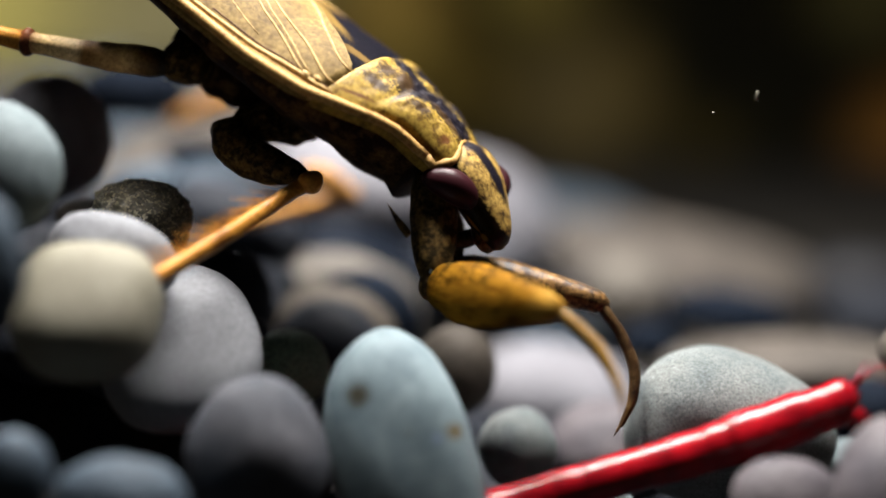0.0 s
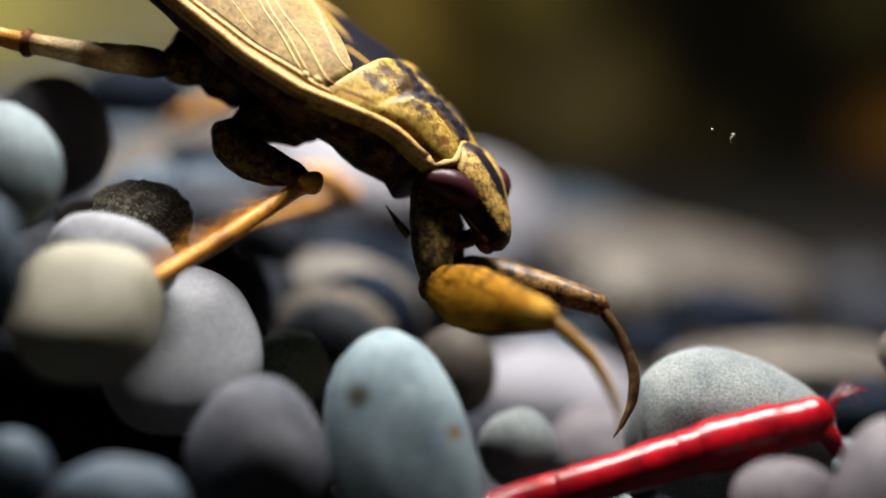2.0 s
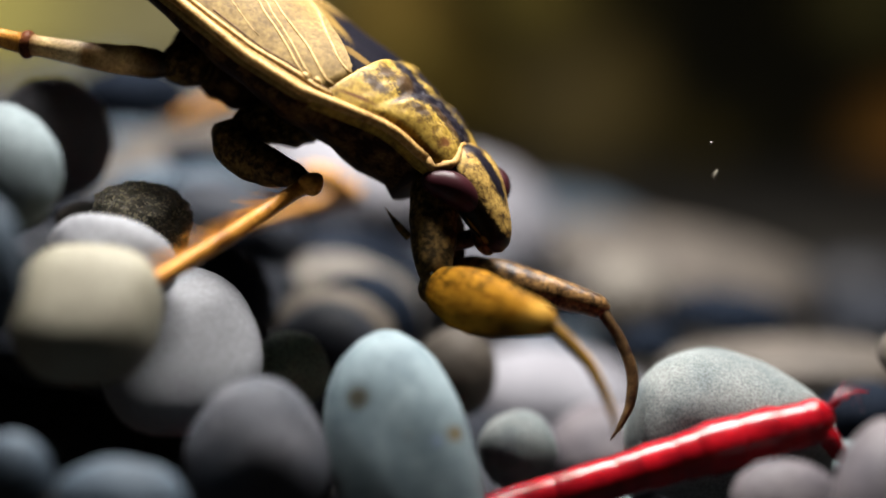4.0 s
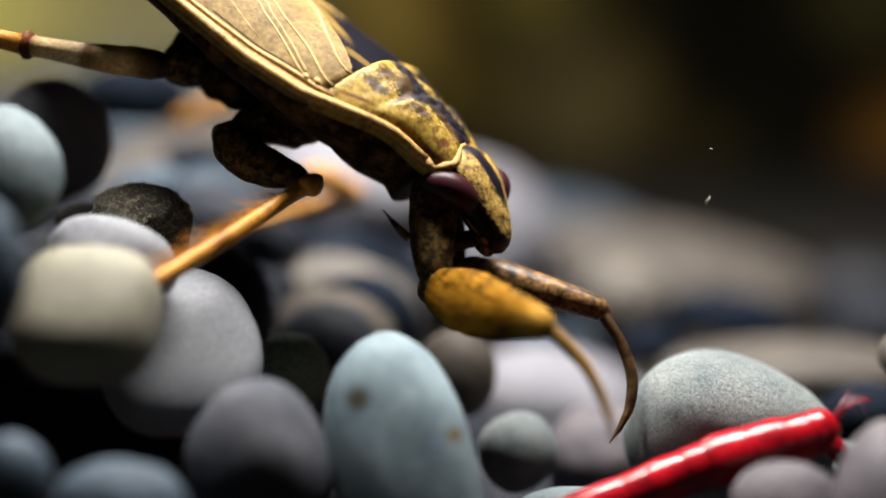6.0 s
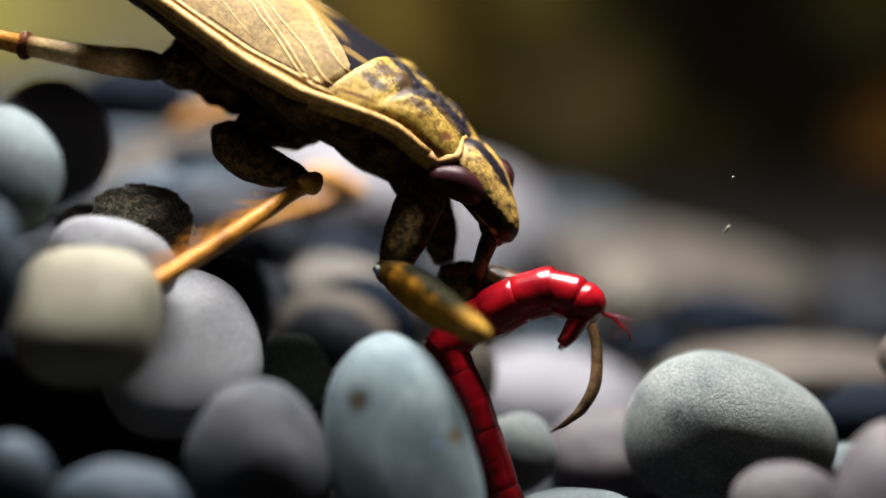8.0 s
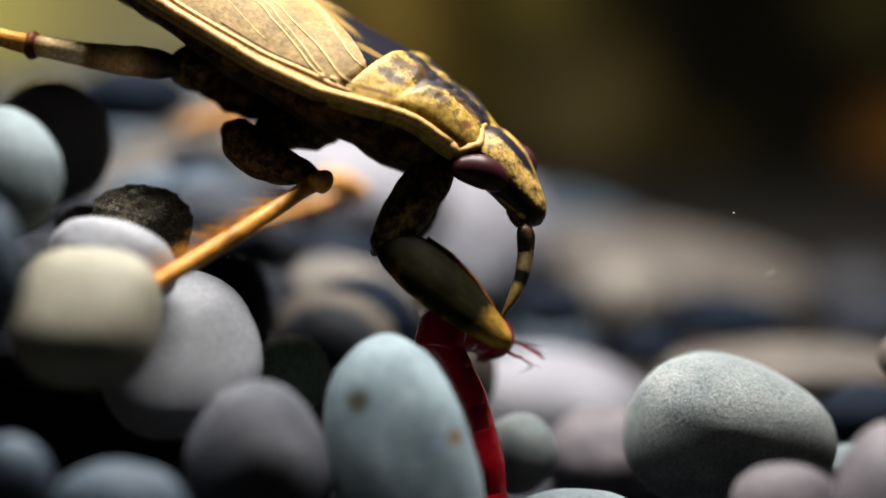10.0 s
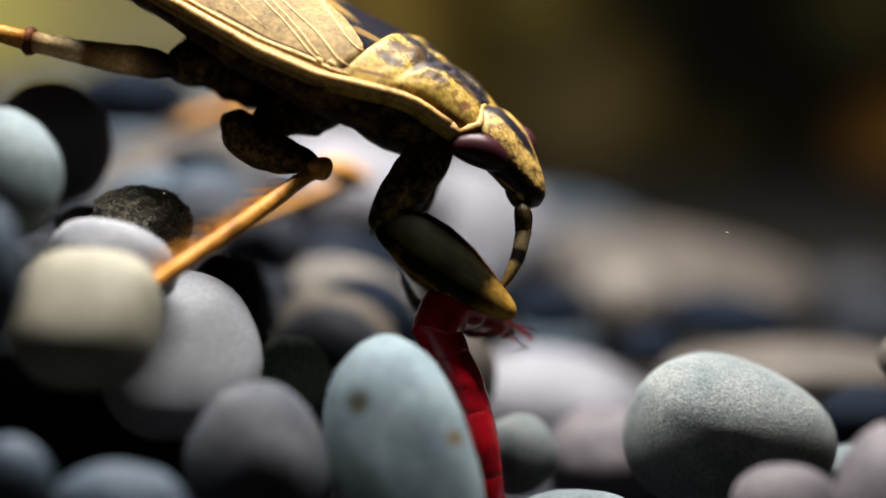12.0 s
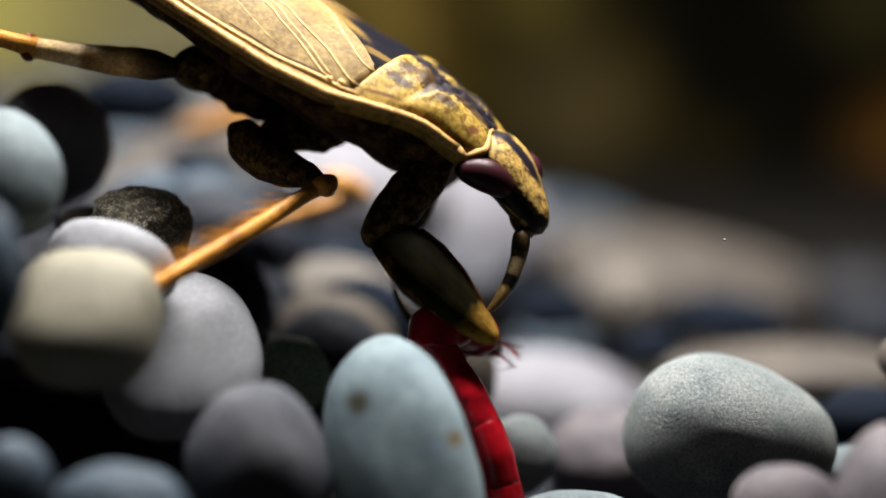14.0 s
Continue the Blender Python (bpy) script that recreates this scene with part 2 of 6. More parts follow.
BEAK = chitin("banded_beak_cuticle", (0.146, 0.0901, 0.0343), (0.00773, 0.00515, 0.00343), scale=1.5, rough=0.35,
              bands=(2.4, [(0.05, (0.0429, 0.0279, 0.015)), (0.10, (0.18, 0.133, 0.073)), (0.28, (0.155, 0.112, 0.0558)), (0.33, (0.00601, 0.00472, 0.00429)), (0.47, (0.00687, 0.00515, 0.00429)), (0.53, (0.258, 0.172, 0.0601)), (0.95, (0.129, 0.073, 0.0215))]))
MOTE = shader("mote", 0.6, Base_Color=(0.10, 0.09, 0.065, 1))[0]
EYEMAT = shader("compound_eye", 0.36, Base_Color=(0.022, 0.005, 0.007, 1), Specular_IOR_Level=0.1)[0]
MEMBRANE = shader("joint_membrane", 0.45, Base_Color=(0.17, 0.21, 0.20, 1))[0]


def two_tone(name, inner, outer):
    """Cuticle that is ochre on a leg's inner face (-y) and dark olive on its outer one."""
    m, nodes, links, b = shader(name, 0.55, Specular_IOR_Level=0.012)
    co = coords(nodes, links, False)
    n1 = node(nodes, "TexNoise", Scale=1.3, Detail=5.0, Roughness=0.65)
    n2 = node(nodes, "TexNoise", Scale=5.0, Detail=5.0, Roughness=0.7)
    along = nodes.new("ShaderNodeVectorMath")
    along.operation = "MULTIPLY"
    along.inputs[1].default_value = (0.22, 1, 1)
    links.new(co, along.inputs[0])
    links.new(co, n1.inputs["Vector"])
    links.new(along.outputs[0], n2.inputs["Vector"])
    sep = nodes.new("ShaderNodeSeparateXYZ")
    links.new(co, sep.inputs[0])
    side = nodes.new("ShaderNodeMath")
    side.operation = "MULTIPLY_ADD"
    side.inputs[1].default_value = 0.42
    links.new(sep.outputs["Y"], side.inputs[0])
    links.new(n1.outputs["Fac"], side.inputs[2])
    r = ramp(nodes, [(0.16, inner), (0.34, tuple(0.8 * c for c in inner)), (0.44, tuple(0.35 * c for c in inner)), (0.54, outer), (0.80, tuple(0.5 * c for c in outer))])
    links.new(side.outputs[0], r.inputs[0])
    g = ramp(nodes, [(0.34, (0.42, 0.34, 0.26)), (0.50, (0.9, 0.88, 0.84)), (0.66, (1.35, 1.3, 1.2))])
    links.new(n2.outputs["Fac"], g.inputs[0])
    tip = nodes.new("ShaderNodeMath")
    tip.operation = "MULTIPLY_ADD"
    tip.inputs[1].default_value = 1.6
    links.new(n1.outputs["Fac"], tip.inputs[0])
    links.new(sep.outputs["X"], tip.inputs[2])
    reach = nodes.new("ShaderNodeMapRange")
    reach.inputs["From Min"].default_value, reach.inputs["From Max"].default_value = 4.5, 6.1
    links.new(tip.outputs[0], reach.inputs[0])
    col = blend(nodes, links, reach.outputs[0], r.outputs[0], (0.42, 0.24, 0.045))
    links.new(blend(nodes, links, 1.0, col, g.outputs[0], "MULTIPLY"), b.inputs["Base Color"])
    bump(nodes, links, b, n2.outputs["Fac"], 0.3, 0.00004)
    return m


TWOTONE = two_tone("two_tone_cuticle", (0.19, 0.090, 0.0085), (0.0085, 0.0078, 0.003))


def flesh(name, light, dark):
    m, nodes, links, b = shader(name, 0.22, Specular_IOR_Level=0.23, Subsurface_Weight=0.3, Subsurface_Scale=0.0006, Coat_Weight=0.06, Coat_Roughness=0.1)
    b.inputs["Subsurface Radius"].default_value = (1.0, 0.15, 0.1)
    n = node(nodes, "TexNoise", Scale=1.1, Detail=4.0)
    links.new(coords(nodes, links), n.inputs["Vector"])
    r = ramp(nodes, [(0.35, dark), (0.65, light)])
    links.new(n.outputs["Fac"], r.inputs[0])
    links.new(r.outputs[0], b.inputs["Base Color"])
    skin = node(nodes, "TexNoise", Scale=2.6, Detail=2.0)
    links.new(coords(nodes, links), skin.inputs["Vector"])
    bump(nodes, links, b, skin.outputs["Fac"], 0.12, 0.0002)
    return m


RED = flesh("worm_flesh", (0.27, 0.004, 0.009), (0.13, 0.002, 0.005))
CLEAR = shader("clear_bristle", 0.2, Base_Color=(0.30, 0.10, 0.13, 1), Transmission_Weight=0.5)[0]


def tank_wall():
    """Brown and olive mottling, brighter towards one end of the tank."""
    m, nodes, links, b = shader("mottled_back", 0.9, Specular_IOR_Level=0.05)
    co = coords(nodes, links, False)
    n = node(nodes, "TexNoise", Scale=0.055, Detail=3.0)
    links.new(co, n.inputs["Vector"])
    sep = nodes.new("ShaderNodeSeparateXYZ")
    links.new(co, sep.inputs[0])
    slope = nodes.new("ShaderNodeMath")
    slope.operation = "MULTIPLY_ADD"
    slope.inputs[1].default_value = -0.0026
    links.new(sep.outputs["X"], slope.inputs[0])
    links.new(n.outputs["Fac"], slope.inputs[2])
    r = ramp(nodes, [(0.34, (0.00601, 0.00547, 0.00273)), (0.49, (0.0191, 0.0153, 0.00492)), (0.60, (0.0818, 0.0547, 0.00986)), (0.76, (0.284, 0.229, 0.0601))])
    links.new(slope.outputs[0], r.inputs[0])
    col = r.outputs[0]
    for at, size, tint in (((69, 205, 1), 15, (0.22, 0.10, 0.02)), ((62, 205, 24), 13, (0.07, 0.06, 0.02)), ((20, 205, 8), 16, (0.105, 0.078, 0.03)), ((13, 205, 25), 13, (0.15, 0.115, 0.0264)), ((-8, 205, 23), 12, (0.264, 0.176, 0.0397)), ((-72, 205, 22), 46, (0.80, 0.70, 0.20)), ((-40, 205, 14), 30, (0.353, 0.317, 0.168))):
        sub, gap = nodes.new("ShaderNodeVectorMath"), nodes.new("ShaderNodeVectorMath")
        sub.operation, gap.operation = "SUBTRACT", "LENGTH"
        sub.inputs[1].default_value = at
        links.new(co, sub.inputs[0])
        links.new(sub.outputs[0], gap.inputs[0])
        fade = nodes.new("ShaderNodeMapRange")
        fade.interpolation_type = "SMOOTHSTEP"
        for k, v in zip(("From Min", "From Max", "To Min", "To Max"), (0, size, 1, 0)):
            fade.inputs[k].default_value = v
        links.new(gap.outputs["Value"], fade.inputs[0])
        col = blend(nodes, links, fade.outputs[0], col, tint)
    links.new(col, b.inputs["Base Color"])
    return m


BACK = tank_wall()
GLOOM = stone("light_blocker", (0.022, 0.020, 0.016), (0.010, 0.010, 0.008), fine=0.8)
# sand coloured near-black for the shade down between the pebbles
SAND = stone("gap_shade_sand", (0.022, 0.019, 0.016), (0.010, 0.010, 0.009), fine=3.0)


# ---- mesh helpers (all measures in millimetres) ----
def mesh_from(name, bm, material, smooth=True):
    bmesh.ops.recalc_face_normals(bm, faces=bm.faces)
    me = bpy.data.meshes.new(name)
    for v in bm.verts:
        v.co *= MM
    bm.to_mesh(me)
    bm.free()
    if smooth:
        me.polygons.foreach_set("use_smooth", [True] * len(me.polygons))
    me.materials.append(material)
    return me


def part(name, bm, material, parent, label="", at=None):
    ob = new(name, mesh_from(name, bm, material))
    ob.parent = parent
    if at is not None:
        ob.matrix_basis = at
    if label:
        ob["label"] = label
    return ob


def frame_of(x, z, origin):
    """A pose (origin in mm) whose x axis is x, and whose z axis lies nearest to z."""
    x = Vector(x).normalized()
    y = Vector(z).cross(x).normalized()
    z = x.cross(y)
    m = Matrix((x, y, z)).transposed().to_4x4()
    m.translation = Vector(origin) * MM
    return m


def between(a, b):
    """The pose of a limb from a to b (mm), its upper side square to the view."""
    d = (Vector(b) - Vector(a)).normalized()
    flat = d - VIEW_BACK * d.dot(VIEW_BACK)
    return frame_of(d, VIEW_BACK.cross(flat), a)


def rings(bm, loops, close_ends=True):
    """Skins a row of closed rings of equal count."""
    made = [[bm.verts.new(p) for p in ring] for ring in loops]
    n = len(made[0])
    for a, b in zip(made, made[1:]):
        for i in range(n):
            bm.faces.new((a[i], a[(i + 1) % n], b[(i + 1) % n], b[i]))
    if close_ends:
        bm.faces.new(made[0])
        bm.faces.new(made[-1])
    return bm


def smooth_at(rows, x):
    """Smooth values between rows (x, values...)."""
    xs = [r[0] for r in rows]
    i = max(0, min(len(xs) - 2, next((k for k in range(len(xs) - 1) if x <= xs[k + 1]), len(xs) - 2)))
    p = [rows[max(0, i - 1)], rows[i], rows[i + 1], rows[min(len(rows) - 1, i + 2)]]
    s = (x - xs[i]) / (xs[i + 1] - xs[i])
    out = []
    for k in range(1, len(rows[0])):
        a, b, c, d = (q[k] for q in p)
        m1, m2 = (c - a) / 2, (d - b) / 2
        out.append((2 * s**3 - 3 * s**2 + 1) * b + (s**3 - 2 * s**2 + s) * m1 + (-2 * s**3 + 3 * s**2) * c + (s**3 - s**2) * m2)
    return out


def limb(rows, steps=20, sides=16, rough=0.0):
    """A limb along x: rows of (x, half width, half height, rise of the middle line)."""
    bm, loops = bmesh.new(), []
    a, b = rows[0][0], rows[-1][0]
    for i in range(steps + 1):
        x = a + (b - a) * i / steps
        w, h, rise = smooth_at(rows, x)
        w, h = max(w, 0.01), max(h, 0.01)
        ring = []
        for k in range(sides):
            q = 2 * math.pi * k / sides
            j = 1 + rough * noise.noise(Vector((x * 2.1, math.cos(q) * 1.5, math.sin(q) * 1.5)))
            ring.append((x, w * j * math.cos(q), rise + h * j * math.sin(q)))
        loops.append(ring)
    return rings(bm, loops)


def tube(points, radius, sides=8, taper=1.0):
    """A round rod along points (mm)."""
    bm, loops = bmesh.new(), []
    pts = [Vector(p) for p in points]
    for i, p in enumerate(pts):
        d = (pts[min(i + 1, len(pts) - 1)] - pts[max(i - 1, 0)]).normalized()
        u = d.cross(Vector((0.3, 0.2, 0.93))).normalized()
        v = d.cross(u)
        r = radius * (1 + (taper - 1) * i / (len(pts) - 1))
        loops.append([p + (u * math.cos(q) + v * math.sin(q)) * r for q in (2 * math.pi * k / sides for k in range(sides))])
    return rings(bm, loops)


# ---- the tank ----
def height(x, y):
    """The gravel's surface (mm): a heap that falls away to the right and rises to the back."""
    s = max(0.0, min(1.0, (3.0 - x) / 15.0))
    return 0.6 + 8.5 * s * s * (3 - 2 * s) + (0.012 + 0.034 * s) * max(0.0, y - 46)


def ground():
    bm = bmesh.new()
    grid = []
    for i in range(61):
        y = -80 + 290 * i / 60
        grid.append([bm.verts.new((x, y, height(x, y) - 3.2 - 6 * max(0.0, min(1.0, (46 - y) / 12)) - 9 * max(0.0, min(1.0, (45 - y) / 8)) * max(0.0, min(1.0, (2 - x) / 5)) + 0.6 * noise.noise((x * 0.3, y * 0.3, 0))))
                     for x in (-95 + 4.75 * k for k in range(41))])
    for a, b in zip(grid, grid[1:]):
        for k in range(40):
            bm.faces.new((a[k], a[k + 1], b[k + 1], b[k]))
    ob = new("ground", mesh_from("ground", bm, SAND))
    return tagged(ob, "sandy bed beneath the gravel of the tank, near-black as shade", "ground", kind="structure")


def slab(name, lo, hi, material, label):
    bm = bmesh.new()
    bmesh.ops.create_cube(bm, size=1)
    for v in bm.verts:
        v.co = Vector([l + (h - l) * (c + 0.5) for l, h, c in zip(lo, hi, v.co)])
    ob = new(name, mesh_from(name, bm, material, False))
    return tagged(ob, label, "wall", kind="structure")


ground()
slab("wall_back", (-99, 205, -20), (99, 209, 110), BACK, "back of the tank mottled brown and olive")
# these three walls are out of view, added dark to cut bounced light
slab("wall_front", (-99, -84, -20), (99, -80, 110), GLOOM, "unseen dark front wall added to cut stray light")
slab("wall_left", (-99, -80, -20), (-95, 205, 110), GLOOM, "unseen dark side wall added to cut stray light")
slab("wall_right", (95, -80, -20), (99, 205, 110), GLOOM, "unseen dark side wall added to cut stray light")


# ---- pebbles ----
def pebble_bm(seed, lumps=0.10, egg=0.0, subdivisions=4, facets=0.0, full=2.0):
    bm = bmesh.new()
    bmesh.ops.create_icosphere(bm, subdivisions=subdivisions, radius=1)
    off = Vector((seed * 7.31, seed * 3.17, seed * 5.73))
    for v in bm.verts:
        p = v.co.copy()
        p /= (abs(p.x) ** full + abs(p.y) ** full + abs(p.z) ** full) ** (1 / full)
        k = 1 + lumps * noise.noise(p * 1.1 + off) + lumps * 0.35 * noise.noise(p * 2.6 + off)
        if facets:
            k += facets * noise.noise(p * 5.5 + off) + facets * 0.6 * noise.noise(p * 12 + off)
        e = 1 - egg * p.z
        v.co = Vector((p.x * k * e, p.y * k * e, p.z * k))
    return bm


def pebble(at, size, tilt, material, label, seed, lumps=0.10, egg=0.0, facets=0.0, full=2.0, lean=0.0):
    """A pebble: centre, half width, half depth and half height in mm; tilt turns it in the plane across the view."""
    bm = pebble_bm(seed, lumps, egg, 5 if facets else 4, facets, full)
    for v in bm.verts:
        v.co = Vector((v.co.x * size[0], v.co.y * size[1], v.co.z * size[2]))
    ob = new("pebble", mesh_from("pebble", bm, material))
    ob.matrix_basis = pose(*(Vector(at) * MM), lean, 0, 0) @ pose(0, 0, 0, 0, tilt, 0)
    return tagged(ob, label, "pebble", "pebbles of the gravel bed")


pebble((-1.04, 39.3, 2.92), (2.14, 1.9, 4.21), -14, WHITE, "tall bluish-white pebble with dark specks", 1, 0.05, -0.04, 0, 2.3, -16)
pebble((9.42, 44.73, 2.72), (2.55, 2.43, 3.44), 104, EGG, "large pale grey egg-shaped pebble", 2, 0.06, 0.13, 0, 2.25, 12)
pebble((2.51, 46.3, 1.67), (1.34, 1.2, 1.40), 0, EGG, "small pale round pebble", 3, 0.06, 0, 0, 2)
pebble((3.94, 41.46, 1.05), (2.04, 0.81, 0.90), -2, PALE, "flat pale grey pebble", 4, 0.08, 0, 0, 2)
pebble((9.55, 37.64, 2.63), (1.54, 1.0, 1.28), 5, ROSY, "rounded pale mauve-grey pebble in the gravel bed", 5, 0.06, 0, 0, 2.1, -32)
pebble((12.39, 36.69, 2.99), (1.80, 1.45, 2.3), 10, ROSY, "rounded pale mauve pebble", 6, 0.08, 0, 0, 2.1, -30)
pebble((13.68, 46.02, 1.18), (0.86, 0.77, 0.86), 0, PALE, "small pale pebble in the gravel bed", 7, 0.1, 0, 0, 2)
pebble((-5.16, 37.83, 3.92), (1.98, 1.78, 2.32), -6, MAUVE, "dull violet-grey upright pebble", 8, 0.08, 0.12, 0, 2)
pebble((-5.09, 45.50, 4.62), (1.35, 1.18, 1.31), 0, GREEN, "greenish-black fine-grained pebble in the gravel bed", 9, 0.06, 0, 0, 2)
pebble((-7.93, 41.4, 6.12), (2.37, 1.15, 2.72), -16, PEARL, "pale grey flat-sided pebble", 10, 0.06, 0.05, 0, 2.3, -38)
pebble((-9.91, 38.38, 7.83), (2.01, 1.45, 1.98), 6, CREAM, "large cream pebble with smooth top", 11, 0.03, -0.04, 0, 2.7, -45)
pebble((-9.75, 41.06, 8.99), (1.97, 1.04, 1.30), 18, PEARL, "pale lilac-grey pebble in the gravel bed", 12, 0.08, 0, 0, 2)
pebble((-9.63, 44.70, 9.69), (1.66, 1.17, 1.30), 12, BASALT, "rough black basalt pebble", 13, 0.12, 0, 0.08, 2)
pebble((-11.98, 46.69, 9.51), (0.98, 0.61, 0.68), 0, TAN, "small brown pebble in the gravel bed", 14, 0.1, 0, 0, 2)
pebble((-13.82, 49.57, 12.03), (2.15, 1.93, 2.23), 0, LILAC, "smooth dim violet-grey pebble in the gravel bed", 15, 0.06, 0.05, 0, 2)
pebble((-12.53, 39.95, 11.84), (1.58, 1.26, 2.06), -18, ICE, "pale bluish-grey upright pebble", 16, 0.08, 0.1, 0, 2, -28)
pebble((-11.46, 34.60, 9.72), (1.01, 0.91, 1.76), 0, GREY, "dark bluish-grey pebble in the gravel bed", 17, 0.08, 0, 0, 2)
pebble((-11.03, 34.85, 4.30), (1.01, 0.91, 1.16), 0, GREY, "rounded blue-grey pebble in the gravel bed", 18, 0.06, 0, 0, 2)
pebble((-8.24, 34.74, 3.55), (1.77, 1.09, 1.22), 6, GREY, "dim blue-grey low pebble", 19, 0.1, 0.1, 0, 2)
pebble((-7.62, 49.25, 6.17), (1.57, 1.41, 2.11), -10, DARK, "smooth black pebble in the gravel bed", 20, 0.08, 0, 0, 2)
pebble((-4.32, 53.00, 3.99), (2.55, 2.0, 2.2), 0, BROWN, "round brown-black pebble in the gravel bed", 21, 0.06, 0, 0, 2)
# added dark pebble: stands in for the shaded front of the sandy one
pebble((-3.24, 55.80, 3.78), (2.35, 1.5, 2.5), 0, NAVY, "navy-black pebble added as the sandy pebble's shaded front", 31, 0.06, 0, 0, 2)
pebble((-4.44, 59.07, 4.16), (3.62, 2.99, 2.36), 6, RING, "sandy-grey rounded pebble in the gravel bed", 22, 0.06, 0, 0, 2)
# added dark pebble: leaves only a lit rim of the brown-black one
pebble((-4.24, 50.60, 3.94), (2.05, 1.5, 2.05), 0, DARK, "charcoal-black pebble added as the brown pebble's shaded front", 33, 0.05, 0, 0, 2)
pebble((0.42, 48.92, 3.84), (1.5, 1.5, 1.6), 10, BROWN, "dark brown rounded pebble in the gravel bed", 23, 0.06, 0.1, 0, 2)
pebble((5.3, 62.0, -0.75), (4.7, 3.4, 2.6), 12, LILAC, "pale lilac-white rounded pebble", 24, 0.06, 0, 0, 2)
pebble((6.09, 50.45, 0.33), (2.40, 2.14, 1.88), 0, ROSY, "rosy-grey mottled rounded pebble", 25, 0.06, 0, 0, 2)
pebble((-5.03, 73.72, 7.83), (5.65, 4.58, 3.51), 8, LILAC, "white rounded pebble in the gravel bed", 26, 0.06, 0, 0, 2)
pebble((-11.30, 63.92, 9.90), (2.05, 1.34, 1.15), 0, NAVY, "small navy pebble in the gravel bed", 71, 0.08, 0, 0, 2)
pebble((-12.42, 67.76, 8.54), (4.51, 3.62, 2.73), 10, BROWN, "grey-brown rounded pebble in the gravel bed", 27, 0.06, 0, 0, 2)
pebble((-15.0, 68.60, 13.15), (2.75, 1.95, 1.55), 0, NAVY, "dark blue-black pebble in the gravel bed", 28, 0.06, 0, 0, 2)
pebble((15.60, 50.65, 1.78), (1.67, 1.46, 1.25), 0, NAVY, "dark bluish pebble in the gravel bed", 29, 0.06, 0, 0, 2)
pebble((-4.89, 65.3, 4.4), (4.52, 2.6, 2.26), 2, NAVY, "long navy-black pebble in the gravel bed", 30, 0.06, 0, 0, 2)
pebble((14.80, 70.84, 1.71), (3.47, 2.37, 1.27), 6, NAVY, "long dark blue pebble in the gravel bed", 51, 0.08, 0, 0, 2)
pebble((5.38, 68.95, 2.64), (2.11, 1.65, 1.18), 4, NAVY, "dark blue-black pebble in the gravel bed", 52, 0.08, 0, 0, 2)
pebble((10.23, 76.87, 1.54), (2.67, 2.51, 2.35), 10, RING, "sandy-grey upright pebble in the gravel bed", 53, 0.08, 0, 0, 2)
pebble((15.36, 60.69, 1.33), (5.73, 3.47, 1.20), 0, TAN, "long tan-brown rounded pebble", 54, 0.08, 0, 0, 2)
pebble((0.51, 79.07, 2.78), (3.54, 2.57, 1.61), 0, MAUVE, "mauve-grey rounded pebble in the gravel bed", 58, 0.08, 0, 0, 2)
pebble((9.71, 64.75, 1.50), (1.59, 1.27, 0.96), 0, NAVY, "dark blue flat pebble in the gravel bed", 59, 0.08, 0, 0, 2)
pebble((24.97, 78.69, 0.07), (3.54, 2.49, 1.45), 0, DARK, "dark flat pebble in the gravel bed", 60, 0.08, 0, 0, 2)
pebble((-1.94, 69.01, 3.06), (2.25, 2.00, 1.75), 20, NAVY, "dark rounded pebble in the gravel bed", 61, 0.08, 0, 0, 2)
pebble((14.65, 90.91, 0.84), (11.47, 7.33, 3.18), 9, TAN, "long tan-grey rounded boulder", 60, 0.06, 0, 0, 2)
pebble((0.55, 85.36, 4.44), (6.40, 5.45, 4.50), 10, LILAC, "large pale lilac rounded pebble", 61, 0.06, 0, 0, 2)
pebble((26.22, 86.83, 0.51), (3.54, 2.83, 2.12), 0, SLATE, "slate-grey pebble far back", 62, 0.06, 0, 0, 2)
pebble((16.27, 46.07, 5.11), (1.66, 1.42, 1.17), 0, TAN, "orange-brown rounded pebble edge", 63, 0.06, 0, 0, 2)
pebble((7.59, 78.55, -0.88), (3.54, 2.41, 1.29), 0, GREY, "grey rounded pebble behind", 64, 0.06, 0, 0, 2)
pebble((9.45, 103.14, 1.60), (7.11, 5.23, 3.35), 12, GREY, "grey rounded boulder far back", 65, 0.06, 0, 0, 2)


